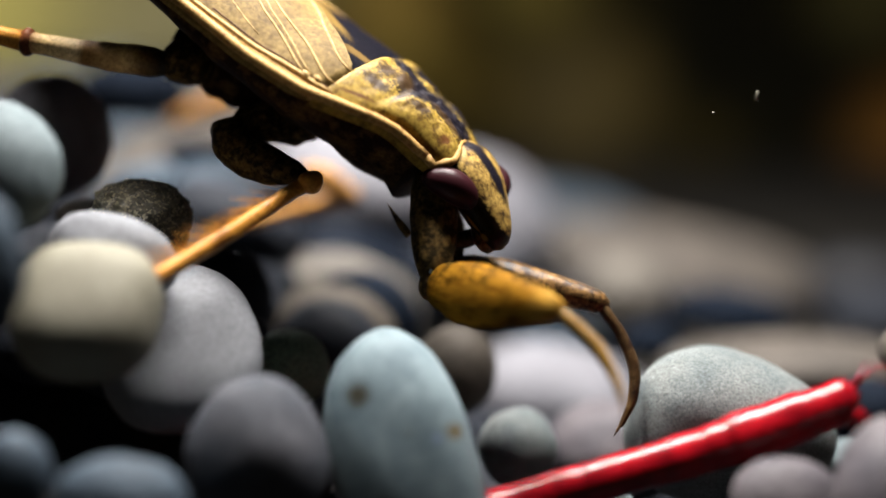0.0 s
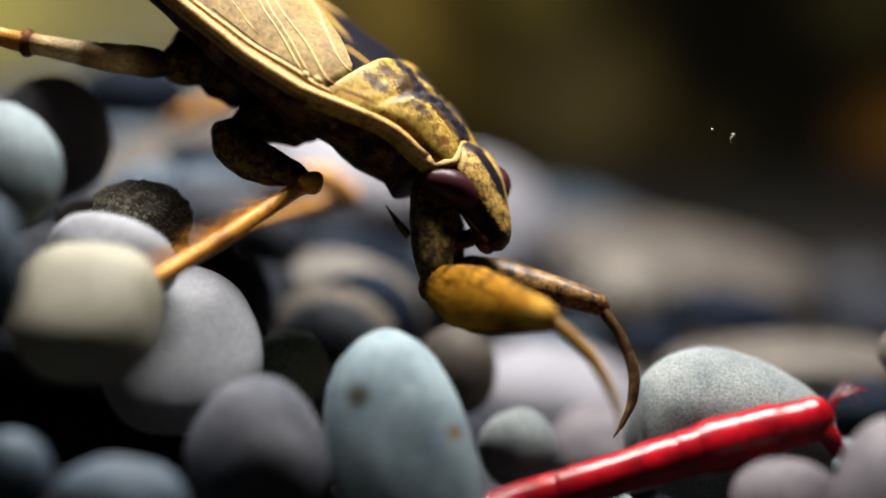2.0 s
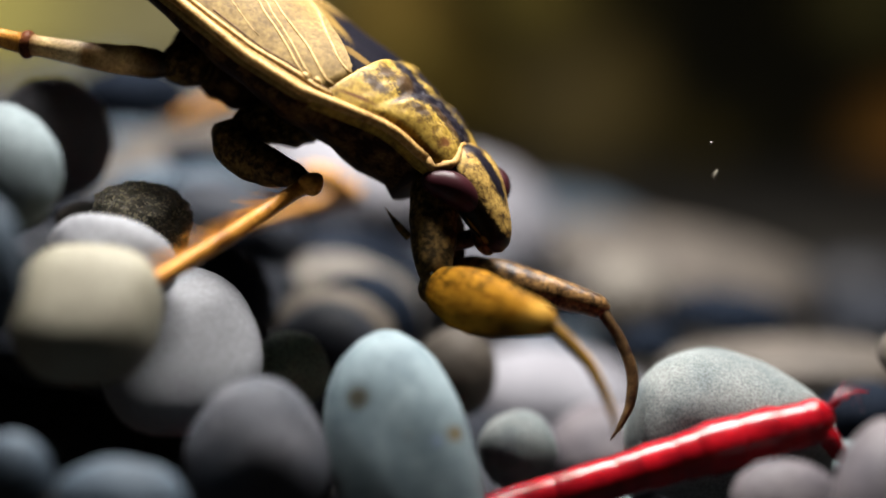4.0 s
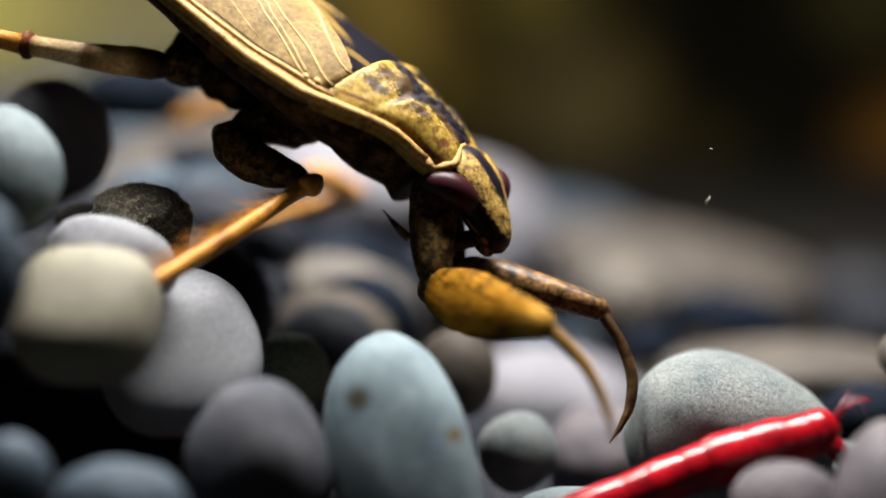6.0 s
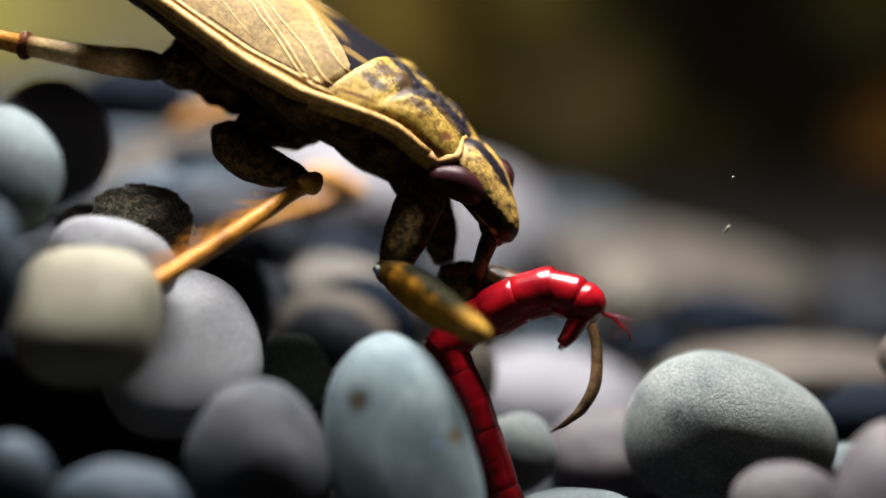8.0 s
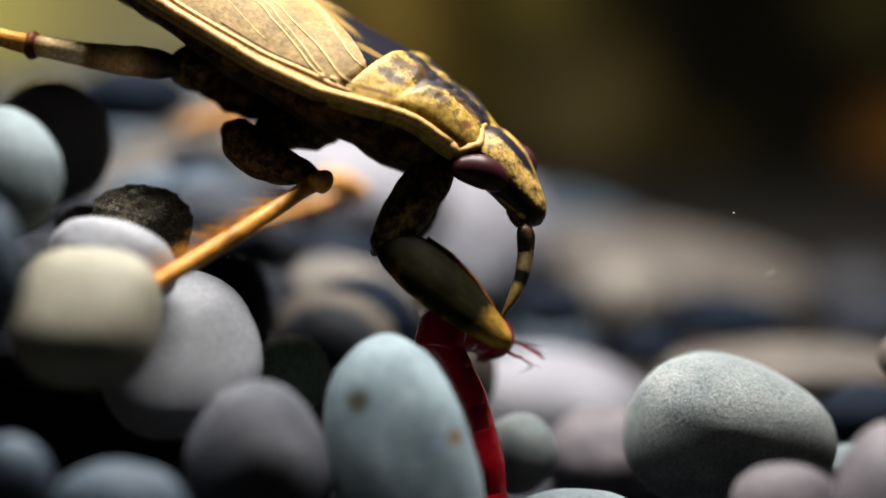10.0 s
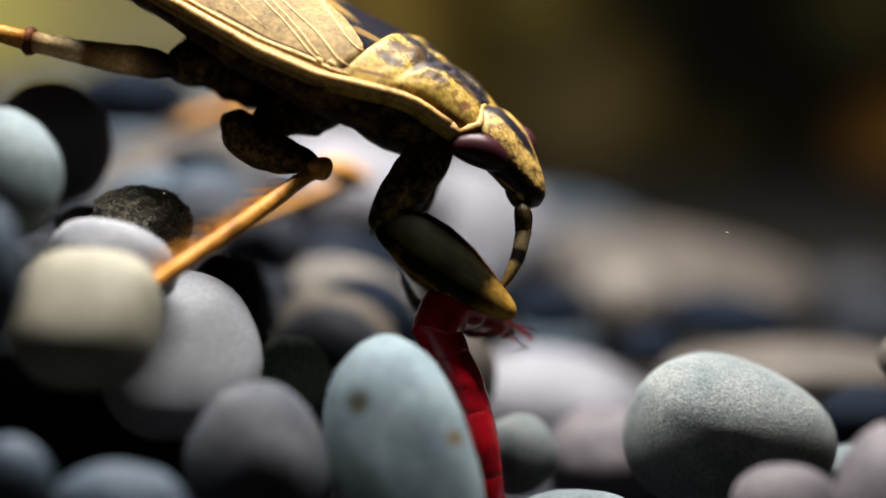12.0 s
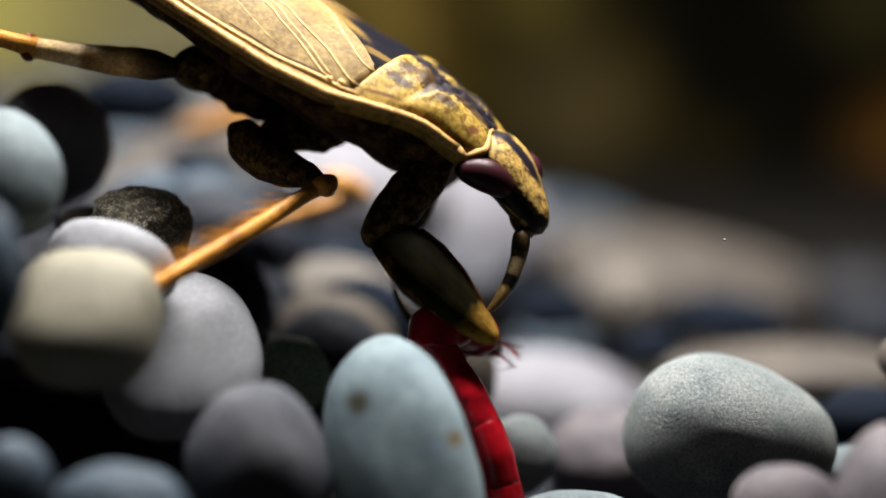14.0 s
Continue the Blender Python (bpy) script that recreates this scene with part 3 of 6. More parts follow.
# ---- the gravel behind and below ----
def gravel():
    rng = random.Random(5)
    shallow = [TAN, DARK, GREY, DARK, TAN, DARK, DARK, TAN, GREY]
    deep = [GREY, DARK, TAN, DARK, DARK, TAN, MAUVE, DARK]
    names = {GREY: "mid-grey rounded pebble", MAUVE: "mauve-grey rounded pebble",
             TAN: "tan-brown rounded pebble", DARK: "charcoal-black rounded pebble"}
    shapes = {}
    for m in (GREY, MAUVE, TAN, DARK):
        shapes[m] = [mesh_from("pebble", pebble_bm(40 + 3 * k, 0.14, 0.1 * (k % 2), 3), m) for k in range(3)]
    y = 60.0
    while y < 128:
        half = y * 0.36 + 6
        x = -half
        step = 4.6 + (y - 60) * 0.045
        while x < half:
            m = rng.choice(shallow if x < -9 else deep)
            if x > -1:
                x += step
                continue
            ob = new("pebble", rng.choice(shapes[m]))
            r = (1.9 + 0.9 * rng.random()) * step / 4.6
            px, py = x + rng.uniform(-0.8, 0.8), y + rng.uniform(-0.9, 0.9)
            ob.matrix_basis = pose(px * MM, py * MM, (height(px, py) - 0.45 * r) * MM, rng.uniform(-20, 20), rng.uniform(-25, 25), rng.uniform(0, 180))
            ob.scale = (r * 1.25, r, r * 0.72)
            tagged(ob, names[m] + " in the gravel bed", "pebble", "pebbles of the gravel bed")
            x += step * rng.uniform(0.85, 1.15)
        y += step * 0.85
    # the lower layer that fills the gaps, its near-black colour standing in for shade
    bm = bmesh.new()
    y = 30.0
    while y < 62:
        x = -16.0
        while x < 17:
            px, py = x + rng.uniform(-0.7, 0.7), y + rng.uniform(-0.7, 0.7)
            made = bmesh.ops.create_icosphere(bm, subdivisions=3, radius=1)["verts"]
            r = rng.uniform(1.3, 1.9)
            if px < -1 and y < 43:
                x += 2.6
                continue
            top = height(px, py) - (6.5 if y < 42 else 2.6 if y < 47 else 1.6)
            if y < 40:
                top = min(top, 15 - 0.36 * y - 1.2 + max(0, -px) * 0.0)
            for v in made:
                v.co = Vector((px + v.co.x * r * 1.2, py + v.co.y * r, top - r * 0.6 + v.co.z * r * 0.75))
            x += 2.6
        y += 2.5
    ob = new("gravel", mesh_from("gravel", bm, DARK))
    tagged(ob, "gravel packed under the upper pebbles, near-black as shade", "gravel", kind="stuff")


gravel()


# ---- the water bug ----
PIVOT = (-3.22, 44.29, 13.99)
BODY_ROWS = {0.0: (0.00, -0.00, -0.00),
             1.5: (0.00, 0.01, -0.06),
             3.0: (0.00, 0.01, -0.13),
             5.5: (0.00, 0.02, -0.23),
             7.0: (0.00, 0.03, -0.30),
             7.2: (0.01, 0.02, 0.01),
             7.4: (0.01, 0.02, 0.32),
             7.5: (0.02, 0.02, 0.47),
             7.6: (0.01, 0.03, 0.93),
             7.8: (-0.01, 0.07, 1.85),
             8.0: (-0.04, 0.10, 2.77),
             8.2: (-0.04, 0.12, 3.23),
             8.9: (0.15, 0.16, 4.60),
             9.6: (0.34, 0.20, 5.96),
             10.3: (0.53, 0.24, 7.32),
             10.5: (0.51, 0.26, 7.32),
             11.0: (0.42, 0.48, 8.17),
             11.5: (0.48, 0.45, 7.85),
             12.0: (0.42, 0.75, 8.57),
             12.5: (0.42, 0.67, 7.97),
             13.0: (0.46, 0.87, 8.49),
             13.2: (0.56, 0.62, 7.34),
             13.5: (0.71, 0.26, 5.62),
             14.0: (0.73, 0.17, 5.89)}


def bug_pose(t):
    """The body's pose: it shifts (mm across, mm up) and turns (degrees) in the plane across the view."""
    across, up, turn = BODY_ROWS[t]
    return Matrix.Translation((Vector(PIVOT) + VIEW_RIGHT * across + VIEW_UP * up) * MM) @ Matrix.Rotation(radians(turn), 4, VIEW_BACK)


REST = bug_pose(0.0).inverted()
bug = tagged(new("water_bug"), "gold and black mottled giant water bug standing over grey pebbles", "water bug")
bug.matrix_basis = bug_pose(0.0)

FWD, NEAR = Vector((0.5891, -0.3100, -0.7462)), Vector((-0.2895, -0.9557, 0.0525))
TRUNK = REST @ frame_of(FWD, NEAR.cross(FWD), (-0.89, 45.68, 14.52))
BACKLINE = [(-20, 0.8, -6.0, -6.6), (-17, 2.9, -4.4, -6.2), (-13, 4.3, -3.1, -5.4), (-9, 4.75, -2.2, -4.6), (-5.5, 4.6, -1.6, -3.8),
            (-2.5, 4.3, -0.90, -3.1), (-0.6, 3.95, -0.38, -2.45), (0.6, 3.4, -0.16, -1.80), (1.8, 2.65, -0.06, -1.24), (2.9, 1.95, -0.12, -1.15), (3.5, 1.65, -0.28, -1.05)]


def back_at(x, v, lift=0.0):
    """A point of the bug's back: x forwards, v from -1 (one rim) to 1."""
    w, top, rim = smooth_at(BACKLINE, x)
    return Vector((x, v * w, rim + (top - rim) * max(0.0, 1 - abs(v) ** 2.8) + lift))


def shell(x0, x1, v0, v1, thick, lift=0.0, nx=36, nv=24, trim=None, relief=None):
    """A curved plate of the back between x0..x1 and v0..v1."""
    bm, upper, lower = bmesh.new(), [], []
    for i in range(nx + 1):
        x = x0 + (x1 - x0) * i / nx
        a, b = trim(x) if trim else (v0, v1)
        row = []
        for k in range(nv + 1):
            v = a + (b - a) * k / nv
            edge = min(i, nx - i, k, nv - k)
            p = back_at(x, v, lift - (0.05 if edge == 0 else 0.0))
            row.append(p + relief(x, v) if relief else p)
        upper.append([bm.verts.new(p) for p in row])
        lower.append([bm.verts.new(p - Vector((0, 0, thick))) for p in row])
    for i in range(nx):
        for k in range(nv):
            bm.faces.new((upper[i][k], upper[i + 1][k], upper[i + 1][k + 1], upper[i][k + 1]))
            bm.faces.new((lower[i][k], lower[i][k + 1], lower[i + 1][k + 1], lower[i + 1][k]))
    for i in range(nx):
        bm.faces.new((upper[i][0], lower[i][0], lower[i + 1][0], upper[i + 1][0]))
        bm.faces.new((upper[i][nv], upper[i + 1][nv], lower[i + 1][nv], lower[i][nv]))
    for k in range(nv):
        bm.faces.new((upper[0][k], upper[0][k + 1], lower[0][k + 1], lower[0][k]))
        bm.faces.new((upper[nx][k], lower[nx][k], lower[nx][k + 1], upper[nx][k + 1]))
    return bm


def belly():
    bm, loops = bmesh.new(), []
    for i in range(49):
        x = -19.5 + 22.4 * i / 48
        w, top, rim = smooth_at(BACKLINE, x)
        w *= 0.96
        deep = smooth_at([(-20, 0.3), (-12, 0.9), (-6.5, 0.9), (-3.5, 1.15), (0, 1.45), (1.6, 2.0), (2.9, 1.7)], x)[0]
        rag = 1 + 0.16 * noise.noise((x * 1.7, 0.3, 0)) + 0.08 * noise.noise((x * 4.3, 2.3, 0))
        deep *= rag
        ring = [(x, w * math.cos(q), rim - 0.12 + (0.5 * (top - rim) if math.sin(q) > 0 else deep) * abs(math.sin(q)) ** 0.8 * (1 if math.sin(q) > 0 else -1))
                for q in (2 * math.pi * k / 32 for k in range(32))]
        loops.append(ring)
    return rings(bm, loops)


def shield_relief(x, v):
    """Two raised calluses before a cross furrow, a bowed hind edge, a front brim and fine wrinkles."""
    callus = sum(math.exp(-((x - 2.15) / 0.98) ** 6 - ((v - c) / 0.27) ** 4) for c in (-0.64, 0.64))
    furrow = math.exp(-((x - 0.98) / 0.15) ** 2) * (1 - abs(v) ** 4)
    bow = -0.40 * (1 - v * v) * max(0.0, 1 - (x + 0.15) / 1.2)
    front = max(0.0, (x - 1.8) / 1.4) ** 2
    brim = front * (0.46 * math.exp(-((abs(v) - 0.76) / 0.22) ** 2) - 0.16 * math.exp(-(v / 0.35) ** 2))
    wrinkle = noise.noise((x * 2.3, v * 5, 0.4)) * 0.07 + noise.noise((x * 5, v * 11, 1.4)) * 0.045 + noise.noise((x * 9, v * 18, 3.4)) * 0.02
    groove = math.exp(-((abs(v) - 0.925) / 0.03) ** 2) * min(1.0, max(0.0, (x - 0.9) * 2))
    pit = math.exp(-((x - 1.35) / 0.3) ** 2 - ((abs(v) - 0.22) / 0.12) ** 2)
    return Vector((bow + brim, 0, 0.09 * callus - 0.16 * groove - 0.07 * furrow - 0.04 * pit + 0.02 * (1 - v * v) + wrinkle * (1 - v * v)))


part("belly", belly(), BELLY, bug, "dark brown underside", TRUNK)
part("thorax_flank", limb([(-0.7, 0.5, 0.5, 0.0), (0.3, 0.8, 0.92, -0.02), (1.6, 0.9, 1.06, 0.0), (3.2, 0.75, 0.8, 0.1), (4.6, 0.6, 0.6, 0.2), (5.2, 0.2, 0.2, 0.2)], 40, 24, 0.12), BELLY, bug,
     "dark brown ridged flank of the thorax", REST @ between((-8.19, 46.87, 15.07), (-3.77, 46.12, 12.61)))
part("pronotum", shell(-0.15, 3.2, -1, 1, 0.35, 0.04, 60, 110, None, shield_relief), GOLD, bug, "gold shield with a black middle stripe", TRUNK)
part("wing", shell(-19.5, -0.25, -1, 0.06, 0.2, 0.02, 60, 26), WING, bug, "tan leathery forewing", TRUNK)
part("wing", shell(-19.5, -0.25, 0.10, 1, 0.2, 0.0, 60, 26), WING, bug, "tan leathery forewing", TRUNK)
part("scutellum", shell(-4.6, -0.05, 0, 0, 0.25, 0.06, 40, 24, lambda x: (-0.70 * max(0.01, (x + 4.6) / 4.3), 0.70 * max(0.01, (x + 4.6) / 4.3))), SCUTE, bug,
     "blue-black triangular plate with gold flecks", TRUNK)


def ball(r, at, turn=(0, 0, 0), bend=0.0):
    bm = bmesh.new()
    bmesh.ops.create_uvsphere(bm, u_segments=28, v_segments=18, radius=1)
    m = pose(*at, *turn)
    for v in bm.verts:
        v.co = m @ Vector((v.co.x * r[0], v.co.y * r[1], v.co.z * r[2] - bend * v.co.x ** 2))
    return bm


def vein(points, r, material, name, label=""):
    """A raised line of the wing through points (x, v)."""
    pts = []
    for i in range(25):
        x = points[0][0] + (points[-1][0] - points[0][0]) * i / 24
        pts.append(back_at(x, smooth_at(points, x)[0], 0.0))
    part(name, tube(pts, r, 8, 1.0), material, bug, label, TRUNK)


for side in (-1, 1):
    for row, r in ((((-13, 0.93), (-4.84, 0.938), (-2.74, 0.929), (-1.01, 0.915), (0.0, 0.93)), 0.085), (((-9, 0.40), (-4.05, 0.67), (-2.61, 0.772), (-0.97, 0.90)), 0.045),
                   (((-9, 0.36), (-3.91, 0.635), (-2.54, 0.742), (-0.84, 0.885)), 0.04), (((-9, 0.31), (-3.83, 0.581), (-2.12, 0.702), (-0.2, 0.868)), 0.05),
                   (((-6, 0.05), (-3.64, 0.226), (-1.58, 0.582), (-0.34, 0.71)), 0.05), (((-9, 0.62), (-5.0, 0.76), (-2.9, 0.86)), 0.025)):
        vein([(x, side * v) for x, v in row], r, VEIN, "vein")
    for row, r in ((((-4.4, 0.905), (-2.74, 0.902), (-1.01, 0.89), (-0.1, 0.91)), 0.05), (((-4.5, 0.655), (-2.58, 0.757), (-1.0, 0.88)), 0.03)):
        vein([(x, side * v) for x, v in row], r * 0.6, GROOVE, "seam", "rust-brown seam of the wing")
    for x, v in ((-0.92, 0.905), (-0.60, 0.89)):
        part("knob", ball((0.15, 0.11, 0.10), back_at(x, side * v, 0.03)), VEIN, bug, "pale knob at the wing's root", TRUNK)
    lo, hi = sorted((side * 0.94, side * 0.999))
    part("wing_margin", shell(-17, -0.1, lo, hi, 0.18, 0.05, 60, 8), RIM, bug, "pale thickened margin of the wing", TRUNK)
    rim = [back_at(-13 + 16.0 * i / 44, side * 0.985, 0.03) for i in range(45)]
    part("body_rim", tube(rim, 0.18, 10, 0.9), RIM, bug, "pale thickened margin of the shield", TRUNK)
    collar = [back_at(3.0, side * 0.985, 0.03)] + [back_at(3.14, side * v, -0.03) + shield_relief(3.14, side * v) for v in (0.94, 0.87, 0.80, 0.73, 0.66, 0.58, 0.49, 0.40, 0.30, 0.20, 0.10)]
    part("collar", tube(collar, 0.165, 10, 0.55), RIM, bug, "pale rolled front edge of the shield", TRUNK)

HFWD, HNEAR = Vector((0.4998, -0.3912, -0.7727)), Vector((-0.5017, -0.8629, 0.0605))
HEAD = REST @ frame_of(HFWD, HNEAR.cross(HFWD), (0.97, 44.46, 10.91))
HEADLINE = [(-1.25, 1.1, 0.55, 0.0), (-0.7, 1.38, 0.78, 0.02), (0.0, 1.36, 0.80, 0.0), (0.7, 1.08, 0.74, -0.08), (1.4, 0.80, 0.62, -0.2), (1.95, 0.56, 0.46, -0.3), (2.25, 0.32, 0.26, -0.38), (2.33, 0.05, 0.05, -0.42)]
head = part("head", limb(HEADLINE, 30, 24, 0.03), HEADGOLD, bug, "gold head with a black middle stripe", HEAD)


part("eye", ball((1.03, 0.54, 0.52), (0.14, -1.27, -0.08), (0, -12, 40), 0.16), EYEMAT, head, "glossy dark plum compound eye")
part("eye", ball((0.90, 0.50, 0.50), (0.02, 1.34, 0.02), (0, -12, -40), 0.10), EYEMAT, head, "glossy dark plum compound eye")
part("jaw", ball((0.62, 0.42, 0.36), (1.62, -0.14, -0.62), (0, 14, 0)), MOTTLED, head, "gold and dark mottled lower lip")

# limbs: built along x from the joint nearer to the body
near_coxa = part("coxa", limb([(-0.5, 0.45, 0.5, 0), (0.3, 0.66, 0.74, 0), (1.6, 0.68, 0.74, 0), (2.6, 0.56, 0.60, 0), (3.1, 0.40, 0.42, 0), (3.3, 0.15, 0.15, 0)], 20, 18, 0.05), LIMBDARK, bug, "dark mottled upper foreleg")
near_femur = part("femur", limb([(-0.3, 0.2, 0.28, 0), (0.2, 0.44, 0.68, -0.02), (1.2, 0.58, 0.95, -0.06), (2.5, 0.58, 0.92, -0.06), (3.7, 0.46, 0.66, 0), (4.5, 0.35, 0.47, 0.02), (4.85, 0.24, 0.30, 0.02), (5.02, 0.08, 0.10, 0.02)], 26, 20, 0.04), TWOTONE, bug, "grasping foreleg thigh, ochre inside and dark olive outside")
near_tibia = part("tibia", limb([(-0.1, 0.16, 0.18, 0), (0.5, 0.19, 0.2, 0.16), (1.6, 0.17, 0.18, 0.36), (2.7, 0.13, 0.14, 0.28), (3.4, 0.08, 0.09, 0.1), (3.8, 0.02, 0.02, -0.1)], 22, 12), OCHRE, bug, "slender curved ochre foreleg claw")
far_coxa = part("coxa", limb([(-0.3, 0.45, 0.5, 0), (0.6, 0.6, 0.62, 0), (2.0, 0.6, 0.6, 0), (2.9, 0.35, 0.35, 0)], 16, 16, 0.05), LIMBDARK, bug, "dark mottled upper foreleg")
far_femur = part("femur", limb([(-0.25, 0.2, 0.2, 0), (0.3, 0.5, 0.55, 0), (1.5, 0.66, 0.7, 0), (3.2, 0.52, 0.5, 0.08), (4.4, 0.40, 0.42, 0.04), (4.85, 0.34, 0.36, 0), (5.1, 0.12, 0.12, 0)], 26, 18, 0.05), MOTTLED, bug, "mottled brown foreleg thigh")
far_tibia = part("tibia", limb([(-0.15, 0.17, 0.17, 0), (0.2, 0.24, 0.22, 0.05), (1.0, 0.2, 0.2, 0.45), (2.2, 0.19, 0.2, 0.72), (3.2, 0.16, 0.17, 0.52), (3.9, 0.09, 0.1, 0.08), (4.2, 0.015, 0.015, -0.2)], 26, 12), CLAW, bug, "curved dark brown foreleg claw")
rostrum_base = part("rostrum", limb([(0.05, 0.10, 0.10, 0), (0.22, 0.24, 0.24, 0.02), (0.5, 0.28, 0.29, 0.04), (1.05, 0.24, 0.25, 0.0)], 12, 12), ROSTRUM, bug, "dark beak joint")
rostrum_tip = part("rostrum", limb([(-0.1, 0.25, 0.26, 0), (0.8, 0.22, 0.23, 0.16), (1.6, 0.15, 0.16, 0.14), (2.3, 0.03, 0.03, 0.0)], 16, 12), BEAK, bug, "banded beak tip")
antenna = part("antenna", limb([(0, 0.13, 0.14, 0), (0.5, 0.11, 0.12, 0.03), (1.25, 0.015, 0.015, 0.0)], 10, 10), LIMBDARK, bug, "short dark spine")
mid_coxa = part("coxa", limb([(-0.7, 0.6, 0.7, 0), (0.5, 0.85, 0.85, 0), (1.4, 0.75, 0.68, 0), (2.1, 0.55, 0.5, 0), (2.5, 0.2, 0.2, 0)], 26, 20, 0.14), LIMBDARK, bug, "dark middle-leg hip")
mid_femur = part("femur", limb([(-0.55, 0.3, 0.28, 0.25), (-0.1, 0.6, 0.66, 0.12), (0.8, 0.66, 0.70, -0.1), (1.9, 0.58, 0.60, -0.12), (2.8, 0.4, 0.40, 0), (3.25, 0.2, 0.2, 0.05)], 22, 18, 0.06), LIMBDARK, bug, "dark middle-leg thigh")
mid_tibia = part("tibia", limb([(-0.25, 0.2, 0.2, 0.0), (0.0, 0.3, 0.29, 0.06), (0.5, 0.24, 0.24, 0), (3.0, 0.27, 0.27, 0.05), (6.0, 0.25, 0.24, 0), (7.1, 0.15, 0.15, 0)], 24, 14, 0.05), BANDED, bug, "slender tan middle-leg shin")
hind_coxa = part("coxa", limb([(-0.6, 0.5, 0.6, 0), (0.6, 0.85, 0.85, 0), (1.9, 0.72, 0.74, 0), (2.5, 0.55, 0.55, 0), (2.9, 0.25, 0.25, 0)], 20, 16, 0.12), LIMBDARK, bug, "dark hind-leg hip")
hind_femur = part("femur", limb([(-0.3, 0.25, 0.3, 0), (0.6, 0.5, 0.5, 0), (2.4, 0.40, 0.42, 0.05), (4.2, 0.33, 0.33, 0), (4.55, 0.42, 0.45, 0), (4.8, 0.25, 0.25, 0)], 30, 16, 0.06), HINDLEG, bug, "banded tan hind-leg thigh")
hind_tibia = part("tibia", limb([(-0.1, 0.3, 0.33, 0), (1.0, 0.26, 0.28, 0), (5, 0.2, 0.2, 0)], 14, 14, 0.05), BANDED, bug, "banded tan hind-leg shin")
part("knee", ball((0.40, 0.36, 0.36), (0.10, -0.22, 0.12), (0, 20, 0), 0.12), BANDED, mid_tibia, "bright tan rounded knee")
part("knee", ball((0.30, 0.42, 0.46), (4.5, 0, 0.0)), KNEE, hind_femur, "red-brown ring at the knee")
part("keel", tube([(0.9, 0.30, -0.82), (1.8, 0.36, -0.90), (2.8, 0.34, -0.80), (3.7, 0.26, -0.56), (4.4, 0.16, -0.32)], 0.075, 8, 0.5), KNEE, near_femur, "reddish keel along the thigh")
part("membrane", ball((0.17, 0.14, 0.2), (-0.02, -0.24, 0.40)), MEMBRANE, near_femur, "whitish joint membrane")
part("trochanter", ball((0.36, 0.40, 0.52), (-0.12, 0, -0.02)), LIMBDARK, near_femur, "dark rounded joint piece")
far_mid_femur = part("femur", limb([(0.9, 0.12, 0.12, -0.2), (1.5, 0.35, 0.35, -0.1), (2.3, 0.45, 0.45, 0), (3.4, 0.3, 0.3, 0)], 16, 14), TAWNY, bug, "tawny middle-leg thigh")
far_mid_tibia = part("tibia", limb([(-0.2, 0.3, 0.3, 0), (0.2, 0.32, 0.32, 0), (4.5, 0.25, 0.25, 0), (5.0, 0.1, 0.1, 0)], 16, 14), TAWNY, bug, "tawny middle-leg shin")
far_hind_femur = part("femur", limb([(-0.3, 0.4, 0.4, 0), (1.0, 0.5, 0.5, 0), (4.0, 0.45, 0.45, 0), (5.0, 0.25, 0.25, 0)], 16, 14), TAWNY, bug, "tawny hind-leg thigh")


def fringe():
    """Swimming hairs along a shin."""
    bm, rng = bmesh.new(), random.Random(3)
    for i in range(130):
        x = 0.8 + 5.4 * i / 130
        lean, out, side = rng.uniform(0.5, 1.1), rng.uniform(0.2, 0.7), rng.uniform(-0.25, 0.25)
        root = Vector((x, side * 0.6, -0.18))
        tipp = Vector((x + lean, side, -0.2 - out))
        for k in range(3):
            a = 2 * math.pi * k / 3
            o = Vector((0, math.cos(a), math.sin(a))) * 0.016
            b = Vector((0, math.cos(a + 2.1), math.sin(a + 2.1))) * 0.016
            bm.faces.new([bm.verts.new(root + o), bm.verts.new(root + b), bm.verts.new(tipp)])
    return bm


tagged(part("hair_fringe", fringe(), BANDED, mid_tibia, "fringe of fine tan swimming hairs"), kind="stuff")

part("tarsus", tube([(6.3, 0, 0.02), (6.75, 0.02, -0.02), (7.15, 0.05, -0.16), (7.4, 0.06, -0.42), (7.42, 0.06, -0.62)], 0.17, 10, 0.45), BANDED, mid_tibia, "bent tan foot")

# ---- the bloodworm ----
worm = tagged(new("bloodworm"), "glossy blood-red segmented larva with two stub legs and clear bristles", "larva")
PITCHED, COUNT = 0.95, 26


